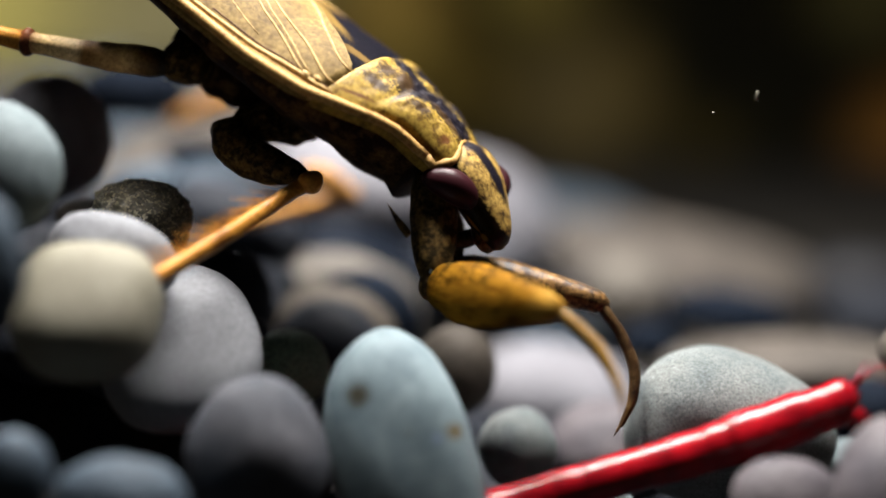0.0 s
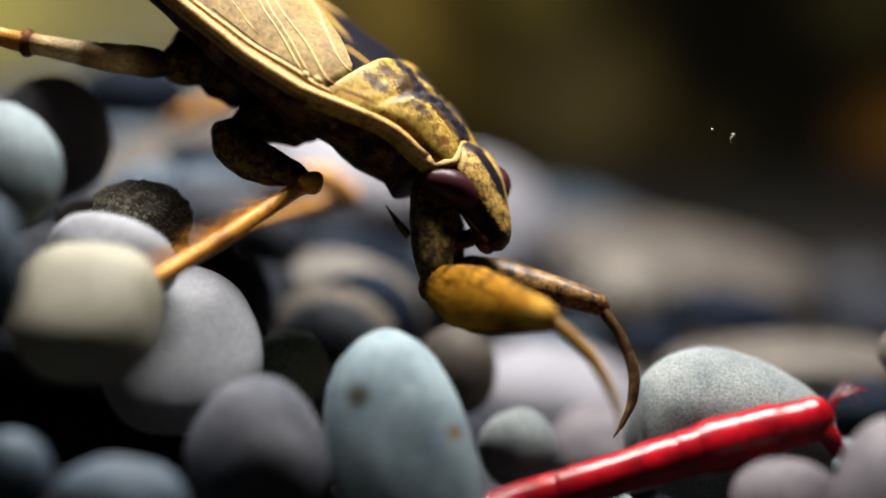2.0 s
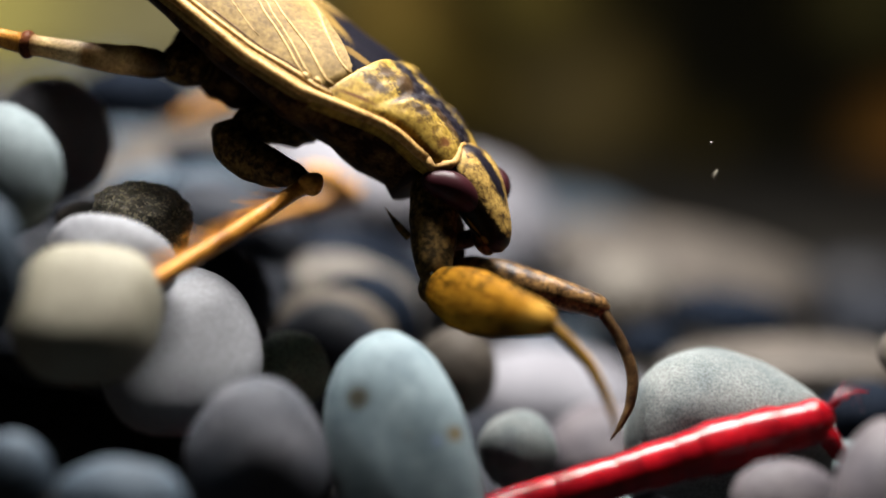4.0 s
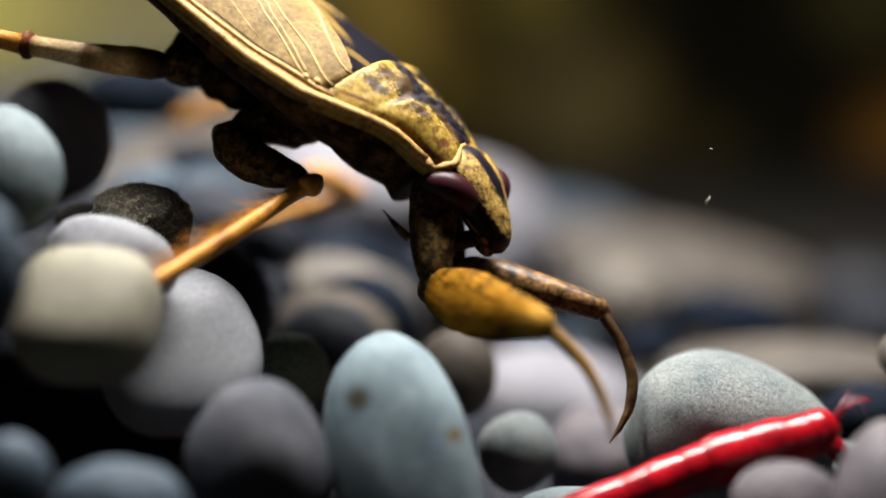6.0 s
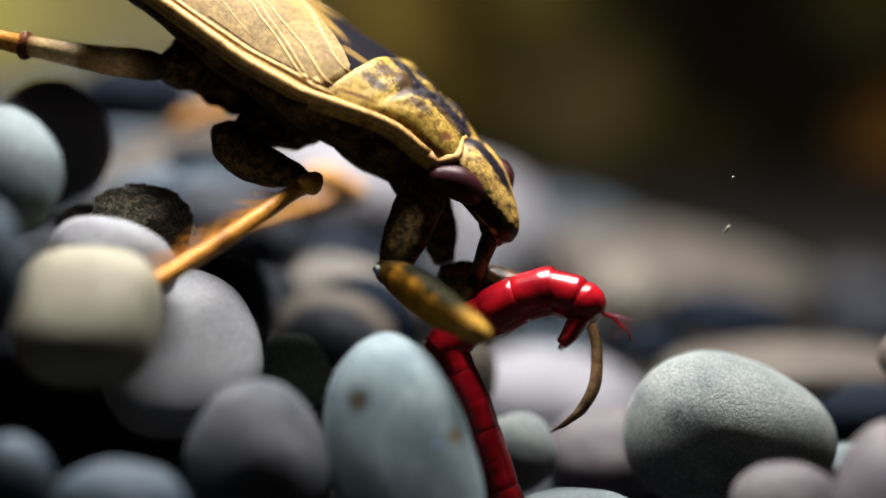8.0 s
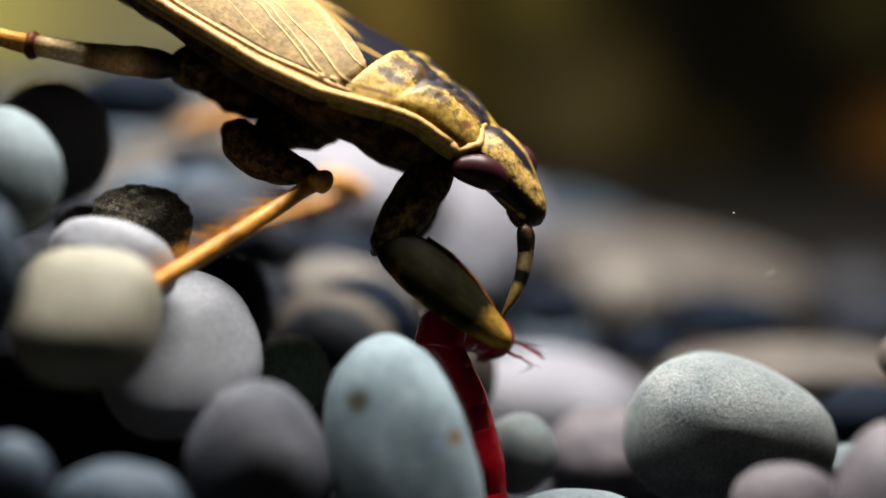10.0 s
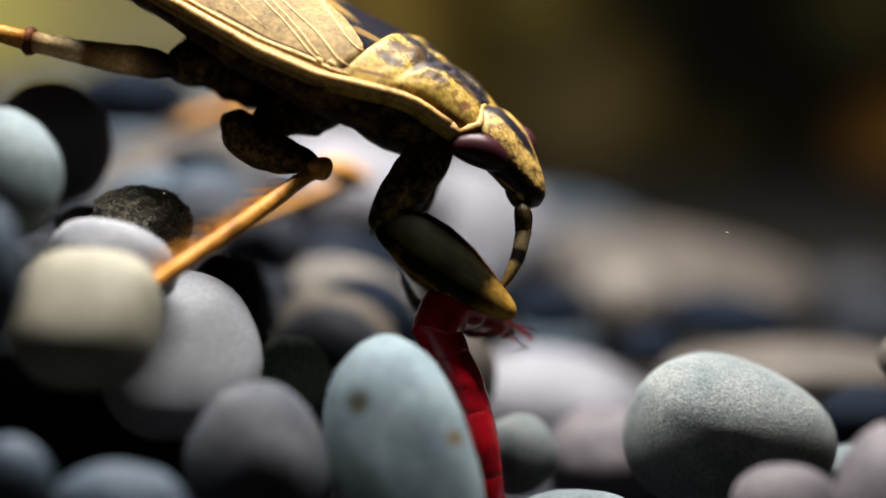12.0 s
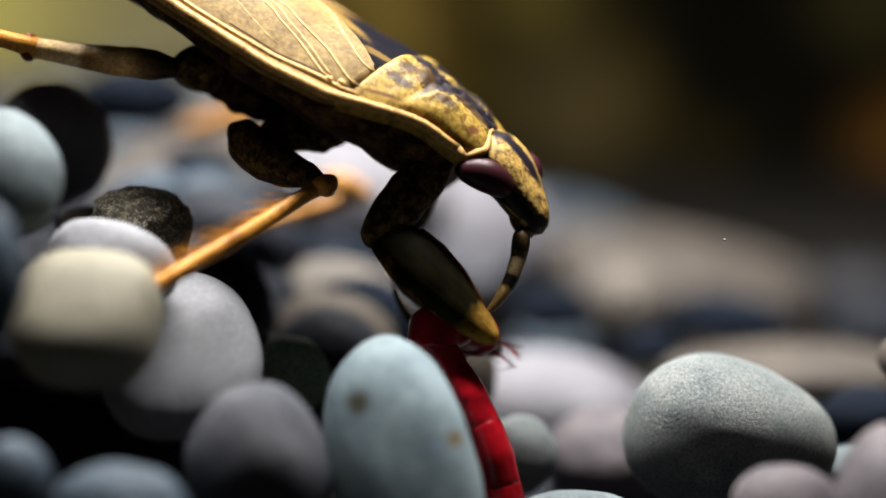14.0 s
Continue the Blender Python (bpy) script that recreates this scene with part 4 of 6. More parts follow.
def worm_parts():
    out = []
    front = [(-0.30, 0.74, 0.74, 0), (0.0, 0.80, 0.80, 0), (0.40, 0.80, 0.80, 0), (0.74, 0.79, 0.79, 0), (0.95, 0.765, 0.765, 0), (1.09, 0.66, 0.66, 0)]
    rear = [(-0.15, 0.66, 0.66, 0), (-0.01, 0.755, 0.755, 0), (0.18, 0.785, 0.785, 0), (0.55, 0.79, 0.79, 0), (0.95, 0.80, 0.80, 0), (1.25, 0.74, 0.74, 0)]
    tail = [(-0.20, 0.56, 0.56, 0), (0.0, 0.68, 0.68, 0), (0.35, 0.70, 0.68, 0.02), (0.70, 0.52, 0.52, 0.06), (0.92, 0.22, 0.22, 0.06), (0.98, 0.03, 0.03, 0.05)]
    slim = {1: 0.88, 2: 0.98, 3: 1.0, 4: 0.90, 5: 0.86}
    for i in range(COUNT):
        if i == 0:
            seg = part("tail_segment", limb(tail, 18, 20, 0.04), RED, worm, "red tail end with stub legs")
            for side in (-1, 1):
                leg = tube([(0.36, side * 0.22, -0.12), (0.60, side * 0.33, -0.55), (0.74, side * 0.38, -0.95), (0.80, side * 0.37, -1.28)], 0.37, 14, 0.36)
                part("proleg", leg, RED, seg, "short red stub leg")
                for k in range(3):
                    hook = tube([(0.80, side * 0.36, -1.22), (0.84 + 0.05 * k, side * (0.3 + 0.08 * k), -1.42)], 0.03, 6, 0.3)
                    part("hook", hook, CLEAR, seg, "pale hook")
                for k in range(4):
                    a = 0.25 * k
                    hair = tube([(0.72, side * 0.18, 0.28), (1.25 + 0.1 * k, side * (0.2 + 0.05 * k), 0.55 + 0.12 * k), (1.75 + 0.12 * math.cos(a * 3), side * (0.22 + 0.1 * k), 0.75 - 0.25 * k)], 0.022, 6, 0.4)
                    part("bristle", hair, CLEAR, seg, "clear hair-like bristle")
                far = 1.4 if side < 0 else 2.1
                gill = tube([(0.7, side * 0.2, 0.22), (1.15, side * 0.22, 0.46), (far - 0.3, side * 0.2, 0.58), (far, side * 0.2, 0.48)], 0.065, 8, 0.4)
                part("gill", gill, RED, seg, "thin red gill")
        else:
            seg = part("body_segment", limb([(x, w * slim.get(i, 0.82), h * slim.get(i, 0.82), r) for x, w, h, r in (front if i % 2 else rear)], 26, 22, 0.0), RED, worm)
        out.append(seg)
    return out


SEGMENTS = worm_parts()
WORM = []


def worm_at(t, *line, roll=0):
    """The worm's middle line at t, from the tail's end backwards (mm); the segments follow it."""
    pts = [Vector(p) for p in line]
    pts = [pts[0] + (pts[0] - pts[1])] + pts + [pts[-1] + (pts[-1] - pts[-2]).normalized() * (6 * (k + 1)) for k in range(6)]
    dense = []
    for i in range(1, len(pts) - 2):
        a, b, c, d = pts[i - 1:i + 3]
        for s in (k / 24 for k in range(24)):
            dense.append(0.5 * ((2 * b) + (c - a) * s + (2 * a - 5 * b + 4 * c - d) * s * s + (3 * b - a - 3 * c + d) * s**3))
    joints, run = [dense[0]], 0.0
    for p, q in zip(dense, dense[1:]):
        gap = (q - p).length
        while run + gap >= PITCHED and len(joints) <= COUNT:
            f = (PITCHED - run) / gap
            p = p.lerp(q, f)
            joints.append(p.copy())
            gap, run = (q - p).length, 0.0
        run += gap
    WORM.append((t, [between(b, a) @ pose(0, 0, 0, roll) for a, b in zip(joints, joints[1:])]))


worm_at(0, (12.33, 40.59, 4.90), (8.05, 40.38, 3.41), (3.52, 40.20, 2.10))
worm_at(0.1, (11.67, 40.50, 4.25), (8.35, 40.41, 3.65), (2.97, 40.18, 2.01))
worm_at(0.2, (11.85, 40.58, 4.85), (8.77, 40.48, 4.10), (5.60, 40.17, 1.95))
worm_at(0.3, (12.00, 40.57, 4.79), (8.83, 40.49, 4.16), (6.42, 40.17, 1.95))
worm_at(0.4, (11.97, 40.62, 5.09), (8.50, 40.36, 3.30), (6.54, 40.17, 1.89))
worm_at(0.5, (11.88, 40.62, 5.09), (9.01, 40.39, 3.51), (7.20, 40.18, 1.95))
worm_at(0.6, (11.55, 40.51, 4.35), (8.17, 40.34, 3.12), (4.24, 40.19, 2.05))
worm_at(0.7, (11.55, 40.51, 4.35), (8.23, 40.37, 3.36), (5.21, 40.18, 1.96))
worm_at(0.8, (11.67, 40.55, 4.59), (8.50, 40.46, 3.96), (6.23, 40.18, 2.02))
worm_at(0.9, (11.88, 40.49, 4.17), (9.31, 40.45, 3.90), (7.05, 40.17, 1.90))
worm_at(1, (11.34, 40.59, 4.92), (9.37, 40.37, 3.37), (7.56, 40.17, 1.90))
worm_at(1.1, (11.24, 40.61, 5.01), (9.28, 40.37, 3.37), (7.62, 40.18, 1.96))
worm_at(1.2, (11.31, 40.52, 4.39), (8.05, 40.34, 3.13), (3.22, 40.19, 2.06))
worm_at(1.3, (11.58, 40.51, 4.36), (8.41, 40.35, 3.22), (5.39, 40.17, 1.91))
worm_at(1.4, (11.03, 40.61, 5.02), (8.47, 40.50, 4.27), (5.90, 40.17, 1.91))
worm_at(1.5, (10.64, 40.69, 5.62), (8.38, 40.59, 4.87), (6.42, 40.17, 1.91))
worm_at(1.6, (11.00, 40.77, 6.22), (8.80, 40.50, 4.27), (7.74, 40.17, 1.91))
worm_at(1.7, (11.58, 40.65, 5.32), (9.01, 40.38, 3.38), (7.20, 40.17, 1.94))
worm_at(1.8, (11.64, 40.53, 4.49), (7.71, 40.29, 2.78), (3.04, 40.20, 2.13))
worm_at(1.9, (11.55, 40.52, 4.43), (8.08, 40.34, 3.14), (3.10, 40.20, 2.13))
worm_at(2, (11.61, 40.51, 4.37), (8.20, 40.40, 3.53), (3.52, 40.20, 2.13))
worm_at(2.2, (11.88, 40.49, 4.19), (8.71, 40.36, 3.24), (6.29, 40.18, 1.98))
worm_at(2.4, (11.94, 40.52, 4.44), (8.77, 40.40, 3.54), (5.45, 40.18, 1.99))
worm_at(2.5, (11.40, 40.55, 4.59), (8.53, 40.45, 3.93), (5.51, 40.18, 1.99))
worm_at(2.6, (11.82, 40.60, 5.01), (8.95, 40.42, 3.69), (6.23, 40.18, 1.99))
worm_at(2.7, (11.58, 40.63, 5.19), (9.01, 40.40, 3.54), (5.99, 40.19, 2.05))
worm_at(2.8, (11.49, 40.61, 5.04), (8.47, 40.36, 3.25), (3.04, 40.21, 2.20))
worm_at(2.9, (11.85, 40.55, 4.59), (8.23, 40.41, 3.64), (2.94, 40.22, 2.29))
worm_at(3, (11.82, 40.54, 4.57), (8.35, 40.40, 3.55), (3.52, 40.21, 2.20))
worm_at(3.1, (10.97, 40.53, 4.45), (7.80, 40.40, 3.55), (3.88, 40.20, 2.15))
worm_at(3.2, (11.18, 40.51, 4.30), (7.56, 40.36, 3.25), (3.04, 40.20, 2.15))
worm_at(3.6, (11.94, 40.53, 4.46), (8.77, 40.40, 3.56), (5.45, 40.18, 2.01))
worm_at(4, (11.61, 40.51, 4.34), (8.20, 40.39, 3.50), (3.52, 40.20, 2.10))
worm_at(4.4, (11.88, 40.49, 4.20), (8.71, 40.36, 3.25), (6.29, 40.18, 1.99))
worm_at(4.8, (11.68, 40.46, 3.99), (7.89, 40.36, 3.28), (5.15, 40.18, 1.98))
worm_at(5, (11.68, 40.47, 4.04), (7.89, 40.37, 3.33), (5.15, 40.19, 2.04))
worm_at(5.3, (11.52, 40.51, 4.30), (7.30, 40.35, 3.18), (4.77, 40.19, 2.05))
worm_at(5.5, (11.60, 40.51, 4.31), (7.38, 40.39, 3.47), (4.43, 40.20, 2.09))
worm_at(5.7, (11.68, 40.48, 4.10), (7.89, 40.38, 3.39), (5.15, 40.20, 2.10))
worm_at(6, (11.77, 40.48, 4.11), (7.97, 40.33, 3.06), (5.23, 40.18, 2.02))
worm_at(6.2, (11.73, 40.51, 4.36), (7.93, 40.34, 3.11), (4.77, 40.19, 2.02))
worm_at(6.5, (11.52, 40.50, 4.24), (8.23, 40.34, 3.11), (6.33, 40.19, 2.03))
worm_at(6.7, (11.68, 40.50, 4.24), (8.31, 40.35, 3.20), (5.57, 40.19, 2.03))
worm_at(6.8, (11.77, 40.48, 4.12), (7.97, 40.34, 3.12), (4.39, 40.19, 2.03))
worm_at(6.9, (11.30, 40.50, 4.29), (7.30, 40.34, 3.12), (3.92, 40.19, 2.03))
worm_at(7, (10.93, 41.40, 5.68), (9.94, 41.00, 6.29), (8.86, 40.51, 5.71), (7.68, 39.84, 5.03), (4.86, 38.87, 3.99), (2.35, 38.20, 3.06))
worm_at(7.1, (10.45, 42.00, 6.25), (9.59, 41.80, 6.89), (8.44, 41.25, 6.44), (6.99, 40.23, 5.31), (4.35, 39.02, 4.11), (1.81, 38.00, 3.32))
worm_at(7.2, (8.93, 42.30, 7.25), (8.38, 42.30, 8.07), (7.46, 41.80, 8.03), (6.12, 40.60, 6.94), (4.04, 38.80, 5.41), (2.12, 37.00, 3.83))
worm_at(7.3, (9.25, 42.30, 7.18), (8.72, 42.30, 7.99), (7.85, 41.78, 7.99), (6.54, 40.52, 6.95), (4.45, 38.66, 5.44), (2.49, 36.80, 3.89))
worm_at(7.4, (7.04, 42.50, 9.15), (6.31, 42.50, 9.35), (5.41, 42.17, 8.41), (4.17, 40.65, 7.15), (2.95, 38.52, 5.47), (1.85, 36.40, 3.53))
worm_at(7.5, (6.19, 42.60, 9.36), (5.60, 42.60, 9.51), (5.03, 42.60, 9.04), (4.43, 42.21, 8.26), (3.82, 41.41, 7.45), (2.81, 40.21, 6.70), (2.28, 37.90, 5.76), (1.94, 35.80, 3.80))
worm_at(7.6, (6.19, 42.60, 9.01), (5.48, 42.60, 9.34), (4.83, 42.60, 8.66), (3.89, 41.76, 7.45), (2.70, 40.44, 6.76), (2.16, 38.02, 5.61), (2.06, 35.80, 3.63))
worm_at(7.7, (5.57, 42.60, 8.12), (5.04, 42.60, 8.82), (4.35, 42.60, 8.43), (3.44, 42.05, 7.51), (2.03, 41.03, 6.64), (1.67, 39.02, 5.36), (1.78, 37.00, 3.34))
worm_at(7.8, (4.92, 42.40, 7.31), (4.17, 42.50, 8.03), (3.32, 42.60, 7.82), (2.44, 42.38, 7.25), (1.27, 41.72, 6.41), (1.10, 40.36, 5.03), (1.49, 38.80, 2.89))
worm_at(7.9, (4.83, 42.40, 7.03), (4.09, 42.50, 7.75), (3.23, 42.60, 7.66), (2.02, 42.66, 6.98), (0.72, 42.51, 6.25), (0.92, 41.55, 4.74), (1.59, 40.60, 2.33))
worm_at(8, (4.71, 42.40, 6.93), (4.05, 42.50, 7.70), (2.81, 42.90, 7.74), (1.34, 43.20, 6.93), (0.09, 43.00, 6.16), (0.79, 42.60, 4.49), (1.70, 42.20, 1.84))
worm_at(8.1, (4.71, 42.40, 6.90), (4.09, 42.50, 7.67), (2.87, 42.90, 7.74), (1.48, 43.20, 6.86), (0.11, 43.00, 6.16), (0.84, 42.60, 4.49), (1.95, 42.20, 1.77))
worm_at(8.2, (4.71, 42.40, 6.86), (4.14, 42.50, 7.62), (2.90, 42.90, 7.74), (1.57, 43.20, 6.78), (0.12, 43.00, 6.16), (0.89, 42.60, 4.49), (2.23, 42.20, 1.64))
worm_at(8.7, (3.77, 42.70, 6.97), (2.75, 43.12, 7.07), (1.54, 43.66, 6.61), (0.20, 43.62, 6.35), (0.66, 42.37, 4.64), (1.15, 41.93, 2.97), (1.35, 41.55, 1.65), roll=25)
worm_at(9.4, (2.79, 43.62, 6.36), (2.18, 44.03, 6.37), (1.19, 44.24, 6.42), (0.07, 43.86, 6.58), (0.54, 42.40, 4.82), (1.11, 41.93, 2.98), (1.35, 41.55, 1.66), roll=60)
worm_at(10.3, (1.76, 45.20, 5.51), (1.32, 44.70, 6.06), (0.59, 44.00, 6.46), (-0.02, 43.40, 6.60), (-0.25, 42.90, 6.14), (0.69, 42.26, 4.55), (1.18, 41.74, 3.05), (1.35, 41.53, 1.50), roll=60)
worm_at(10.5, (1.79, 45.20, 5.54), (1.35, 44.70, 6.09), (0.62, 44.00, 6.50), (0.01, 43.40, 6.64), (-0.23, 42.90, 6.16), (0.70, 42.26, 4.56), (1.18, 41.74, 3.05), (1.35, 41.53, 1.51), roll=60)
worm_at(11, (1.83, 45.20, 5.87), (1.39, 44.70, 6.42), (0.66, 44.00, 6.82), (0.05, 43.40, 6.96), (-0.20, 42.90, 6.36), (0.71, 42.27, 4.64), (1.18, 41.74, 3.06), (1.35, 41.53, 1.51), roll=60)
worm_at(11.5, (1.90, 45.20, 5.84), (1.46, 44.70, 6.39), (0.73, 44.00, 6.80), (0.12, 43.40, 6.94), (-0.16, 42.90, 6.34), (0.73, 42.27, 4.63), (1.18, 41.74, 3.06), (1.35, 41.53, 1.52), roll=60)
worm_at(12, (1.90, 45.20, 6.25), (1.46, 44.70, 6.80), (0.73, 44.00, 7.21), (0.12, 43.40, 7.35), (-0.16, 42.90, 6.59), (0.71, 42.28, 4.72), (1.12, 41.75, 3.07), (1.26, 41.53, 1.52), roll=60)
worm_at(12.3, (1.90, 45.20, 6.14), (1.46, 44.70, 6.69), (0.73, 44.00, 7.09), (0.12, 43.40, 7.23), (-0.16, 42.90, 6.52), (0.71, 42.28, 4.70), (1.12, 41.75, 3.07), (1.26, 41.53, 1.53), roll=60)
worm_at(12.5, (1.86, 45.20, 6.05), (1.42, 44.70, 6.60), (0.69, 44.00, 7.00), (0.08, 43.40, 7.14), (-0.19, 42.90, 6.47), (0.70, 42.28, 4.68), (1.12, 41.75, 3.07), (1.26, 41.53, 1.53), roll=60)
worm_at(12.7, (1.81, 45.20, 6.21), (1.37, 44.70, 6.76), (0.64, 44.00, 7.17), (0.03, 43.40, 7.31), (-0.22, 42.90, 6.56), (0.71, 42.28, 4.72), (1.18, 41.75, 3.07), (1.35, 41.53, 1.53), roll=60)
worm_at(13, (1.68, 45.20, 6.10), (1.24, 44.70, 6.65), (0.51, 44.00, 7.06), (-0.10, 43.40, 7.20), (-0.29, 42.90, 6.50), (0.70, 42.28, 4.70), (1.28, 41.75, 3.08), (1.52, 41.53, 1.53), roll=60)
worm_at(13.2, (1.61, 45.20, 5.86), (1.17, 44.70, 6.41), (0.44, 44.00, 6.82), (-0.17, 43.40, 6.95), (-0.34, 42.90, 6.35), (0.72, 42.27, 4.65), (1.38, 41.75, 3.08), (1.69, 41.53, 1.54), roll=60)
worm_at(13.5, (1.54, 45.20, 5.73), (1.10, 44.70, 6.28), (0.37, 44.00, 6.69), (-0.24, 43.40, 6.83), (-0.38, 42.90, 6.28), (0.73, 42.27, 4.63), (1.49, 41.75, 3.08), (1.87, 41.53, 1.54), roll=60)
worm_at(14, (1.50, 45.20, 5.67), (1.06, 44.70, 6.22), (0.33, 44.00, 6.63), (-0.28, 43.40, 6.77), (-0.40, 42.90, 6.24), (0.72, 42.27, 4.62), (1.49, 41.75, 3.09), (1.87, 41.53, 1.54), roll=60)


def limb_rows(*rows):
    """Rows of time, upper and lower joint (mm) turned into poses in the bug's space."""
    return [(t, bug_pose(t).inverted() @ between(a, b) @ pose(0, 0, 0, *roll)) for t, a, b, *roll in rows]


def mote(size, label):
    bm = bmesh.new()
    bmesh.ops.create_icosphere(bm, subdivisions=2, radius=1)
    for v in bm.verts:
        k = 1 + 0.4 * noise.noise(v.co * 1.9 + Vector((size[2], 0, 3)))
        v.co = Vector((v.co.x * size[0] * k, v.co.y * size[1] * k, v.co.z * size[2] * k))
    return tagged(new("mote", mesh_from("mote", bm, MOTE)), label, "mote", "drifting motes")


big_mote = mote((0.06, 0.05, 0.17), "pale elongated mote drifting in the water")
small_mote = mote((0.045, 0.04, 0.04), "tiny pale mote drifting in the water")


def motions():
    walk(bug, [(t, bug_pose(t)) for t in BODY_ROWS])
    rest, mid = head.matrix_basis.copy(), Vector(head.matrix_basis.translation)
    walk(head, [(t, Matrix.Translation(mid) @ Matrix.Rotation(radians(a), 4, VIEW_BACK) @ Matrix.Translation(-mid) @ rest) for t, a in [(0, 0.00), (7, 0.87), (7.5, 0.05), (8, 2.91), (8.2, 2.45), (10.3, 4.37), (10.5, 2.98), (11, 2.07), (11.5, 2.23), (12, 1.16), (12.5, 2.04), (13, 1.64), (13.5, 2.06), (14, 1.07)]])
    walk(near_coxa, limb_rows((0, (-0.28, 44.06, 10.89), (-0.28, 42.63, 7.92)),
        (1.5, (-0.29, 44.06, 10.90), (-0.28, 42.63, 7.92)),
        (3, (-0.30, 44.06, 10.91), (-0.28, 42.63, 7.92)),
        (5.5, (-0.31, 44.06, 10.93), (-0.30, 42.63, 7.93)),
        (7, (-0.32, 44.06, 10.93), (-0.31, 42.63, 7.93)),
        (7.2, (-0.26, 44.06, 10.94), (-0.28, 42.63, 7.93)),
        (7.4, (-0.19, 44.06, 10.94), (-0.24, 42.63, 7.94)),
        (7.5, (-0.16, 44.06, 10.94), (0.14, 42.63, 7.90)),
        (7.6, (-0.22, 44.07, 10.97), (0.02, 42.65, 8.06)),
        (7.8, (-0.34, 44.08, 11.03), (-1.08, 42.67, 8.22)),
        (8, (-0.46, 44.09, 11.09), (-1.63, 42.70, 8.39)),
        (8.2, (-0.46, 44.09, 11.10), (-1.81, 42.71, 8.50)),
        (8.9, (-0.38, 44.11, 11.25), (-1.78, 42.83, 8.83)),
        (9.6, (-0.30, 44.13, 11.41), (-1.75, 42.94, 9.17)),
        (10.3, (-0.21, 44.15, 11.57), (-1.74, 43.05, 9.50)),
        (10.5, (-0.21, 44.15, 11.57), (-1.74, 43.05, 9.51)),
        (11, (-0.28, 44.19, 11.84), (-1.76, 43.09, 9.77)),
        (11.5, (-0.28, 44.19, 11.81), (-1.81, 43.09, 9.78)),
        (12, (-0.28, 44.24, 12.17), (-1.81, 43.13, 10.08)),
        (12.5, (-0.28, 44.22, 12.03), (-1.81, 43.12, 9.98)),
        (13, (-0.32, 44.26, 12.35), (-1.84, 43.17, 10.31)),
        (13.2, (-0.33, 44.23, 12.09), (-1.85, 43.14, 10.12)),
        (13.5, (-0.34, 44.17, 11.69), (-1.87, 43.10, 9.83)),
        (14, (-0.36, 44.16, 11.61), (-1.94, 43.10, 9.80))))
    walk(near_femur, limb_rows((0, (-0.28, 42.63, 7.92), (3.24, 39.44, 7.72), 0),
        (1.5, (-0.28, 42.63, 7.92), (3.07, 39.27, 7.58), 0),
        (3, (-0.28, 42.63, 7.92), (3.02, 39.23, 7.49), 0),
        (5.5, (-0.30, 42.63, 7.93), (2.95, 39.21, 7.42), 0),
        (7, (-0.31, 42.63, 7.93), (2.92, 39.19, 7.40), 0),
        (7.2, (-0.28, 42.63, 7.93), (2.99, 39.22, 7.46), 0),
        (7.4, (-0.24, 42.63, 7.94), (3.07, 39.25, 7.52), 0),
        (7.5, (0.14, 42.63, 7.90), (3.73, 39.53, 7.63), 0),
        (7.6, (0.02, 42.65, 8.06), (3.48, 39.42, 7.66), 14),
        (7.8, (-1.08, 42.67, 8.22), (2.02, 39.19, 7.29), 43),
        (8, (-1.63, 42.70, 8.39), (1.13, 39.02, 7.22), 72),
        (8.2, (-1.81, 42.71, 8.50), (1.26, 39.39, 7.05), 80),
        (8.9, (-1.78, 42.83, 8.83), (1.44, 40.00, 6.95), 111),
        (9.6, (-1.75, 42.94, 9.17), (1.64, 40.95, 6.79), 131),
        (10.3, (-1.74, 43.05, 9.50), (1.71, 42.32, 6.66), 150),
        (10.5, (-1.74, 43.05, 9.51), (1.71, 42.32, 6.67), 150),
        (11, (-1.76, 43.09, 9.77), (1.80, 42.40, 7.07), 150),
        (11.5, (-1.81, 43.09, 9.78), (1.79, 42.40, 7.13), 150),
        (12, (-1.81, 43.13, 10.08), (1.82, 42.47, 7.47), 150),
        (12.5, (-1.81, 43.12, 9.98), (1.78, 42.45, 7.32), 150),
        (13, (-1.84, 43.17, 10.31), (1.53, 42.49, 7.45), 150),
        (13.2, (-1.85, 43.14, 10.12), (1.45, 42.44, 7.18), 150),
        (13.5, (-1.87, 43.10, 9.83), (1.32, 42.37, 6.77), 150),
        (14, (-1.94, 43.10, 9.80), (1.27, 42.37, 6.76), 150)))
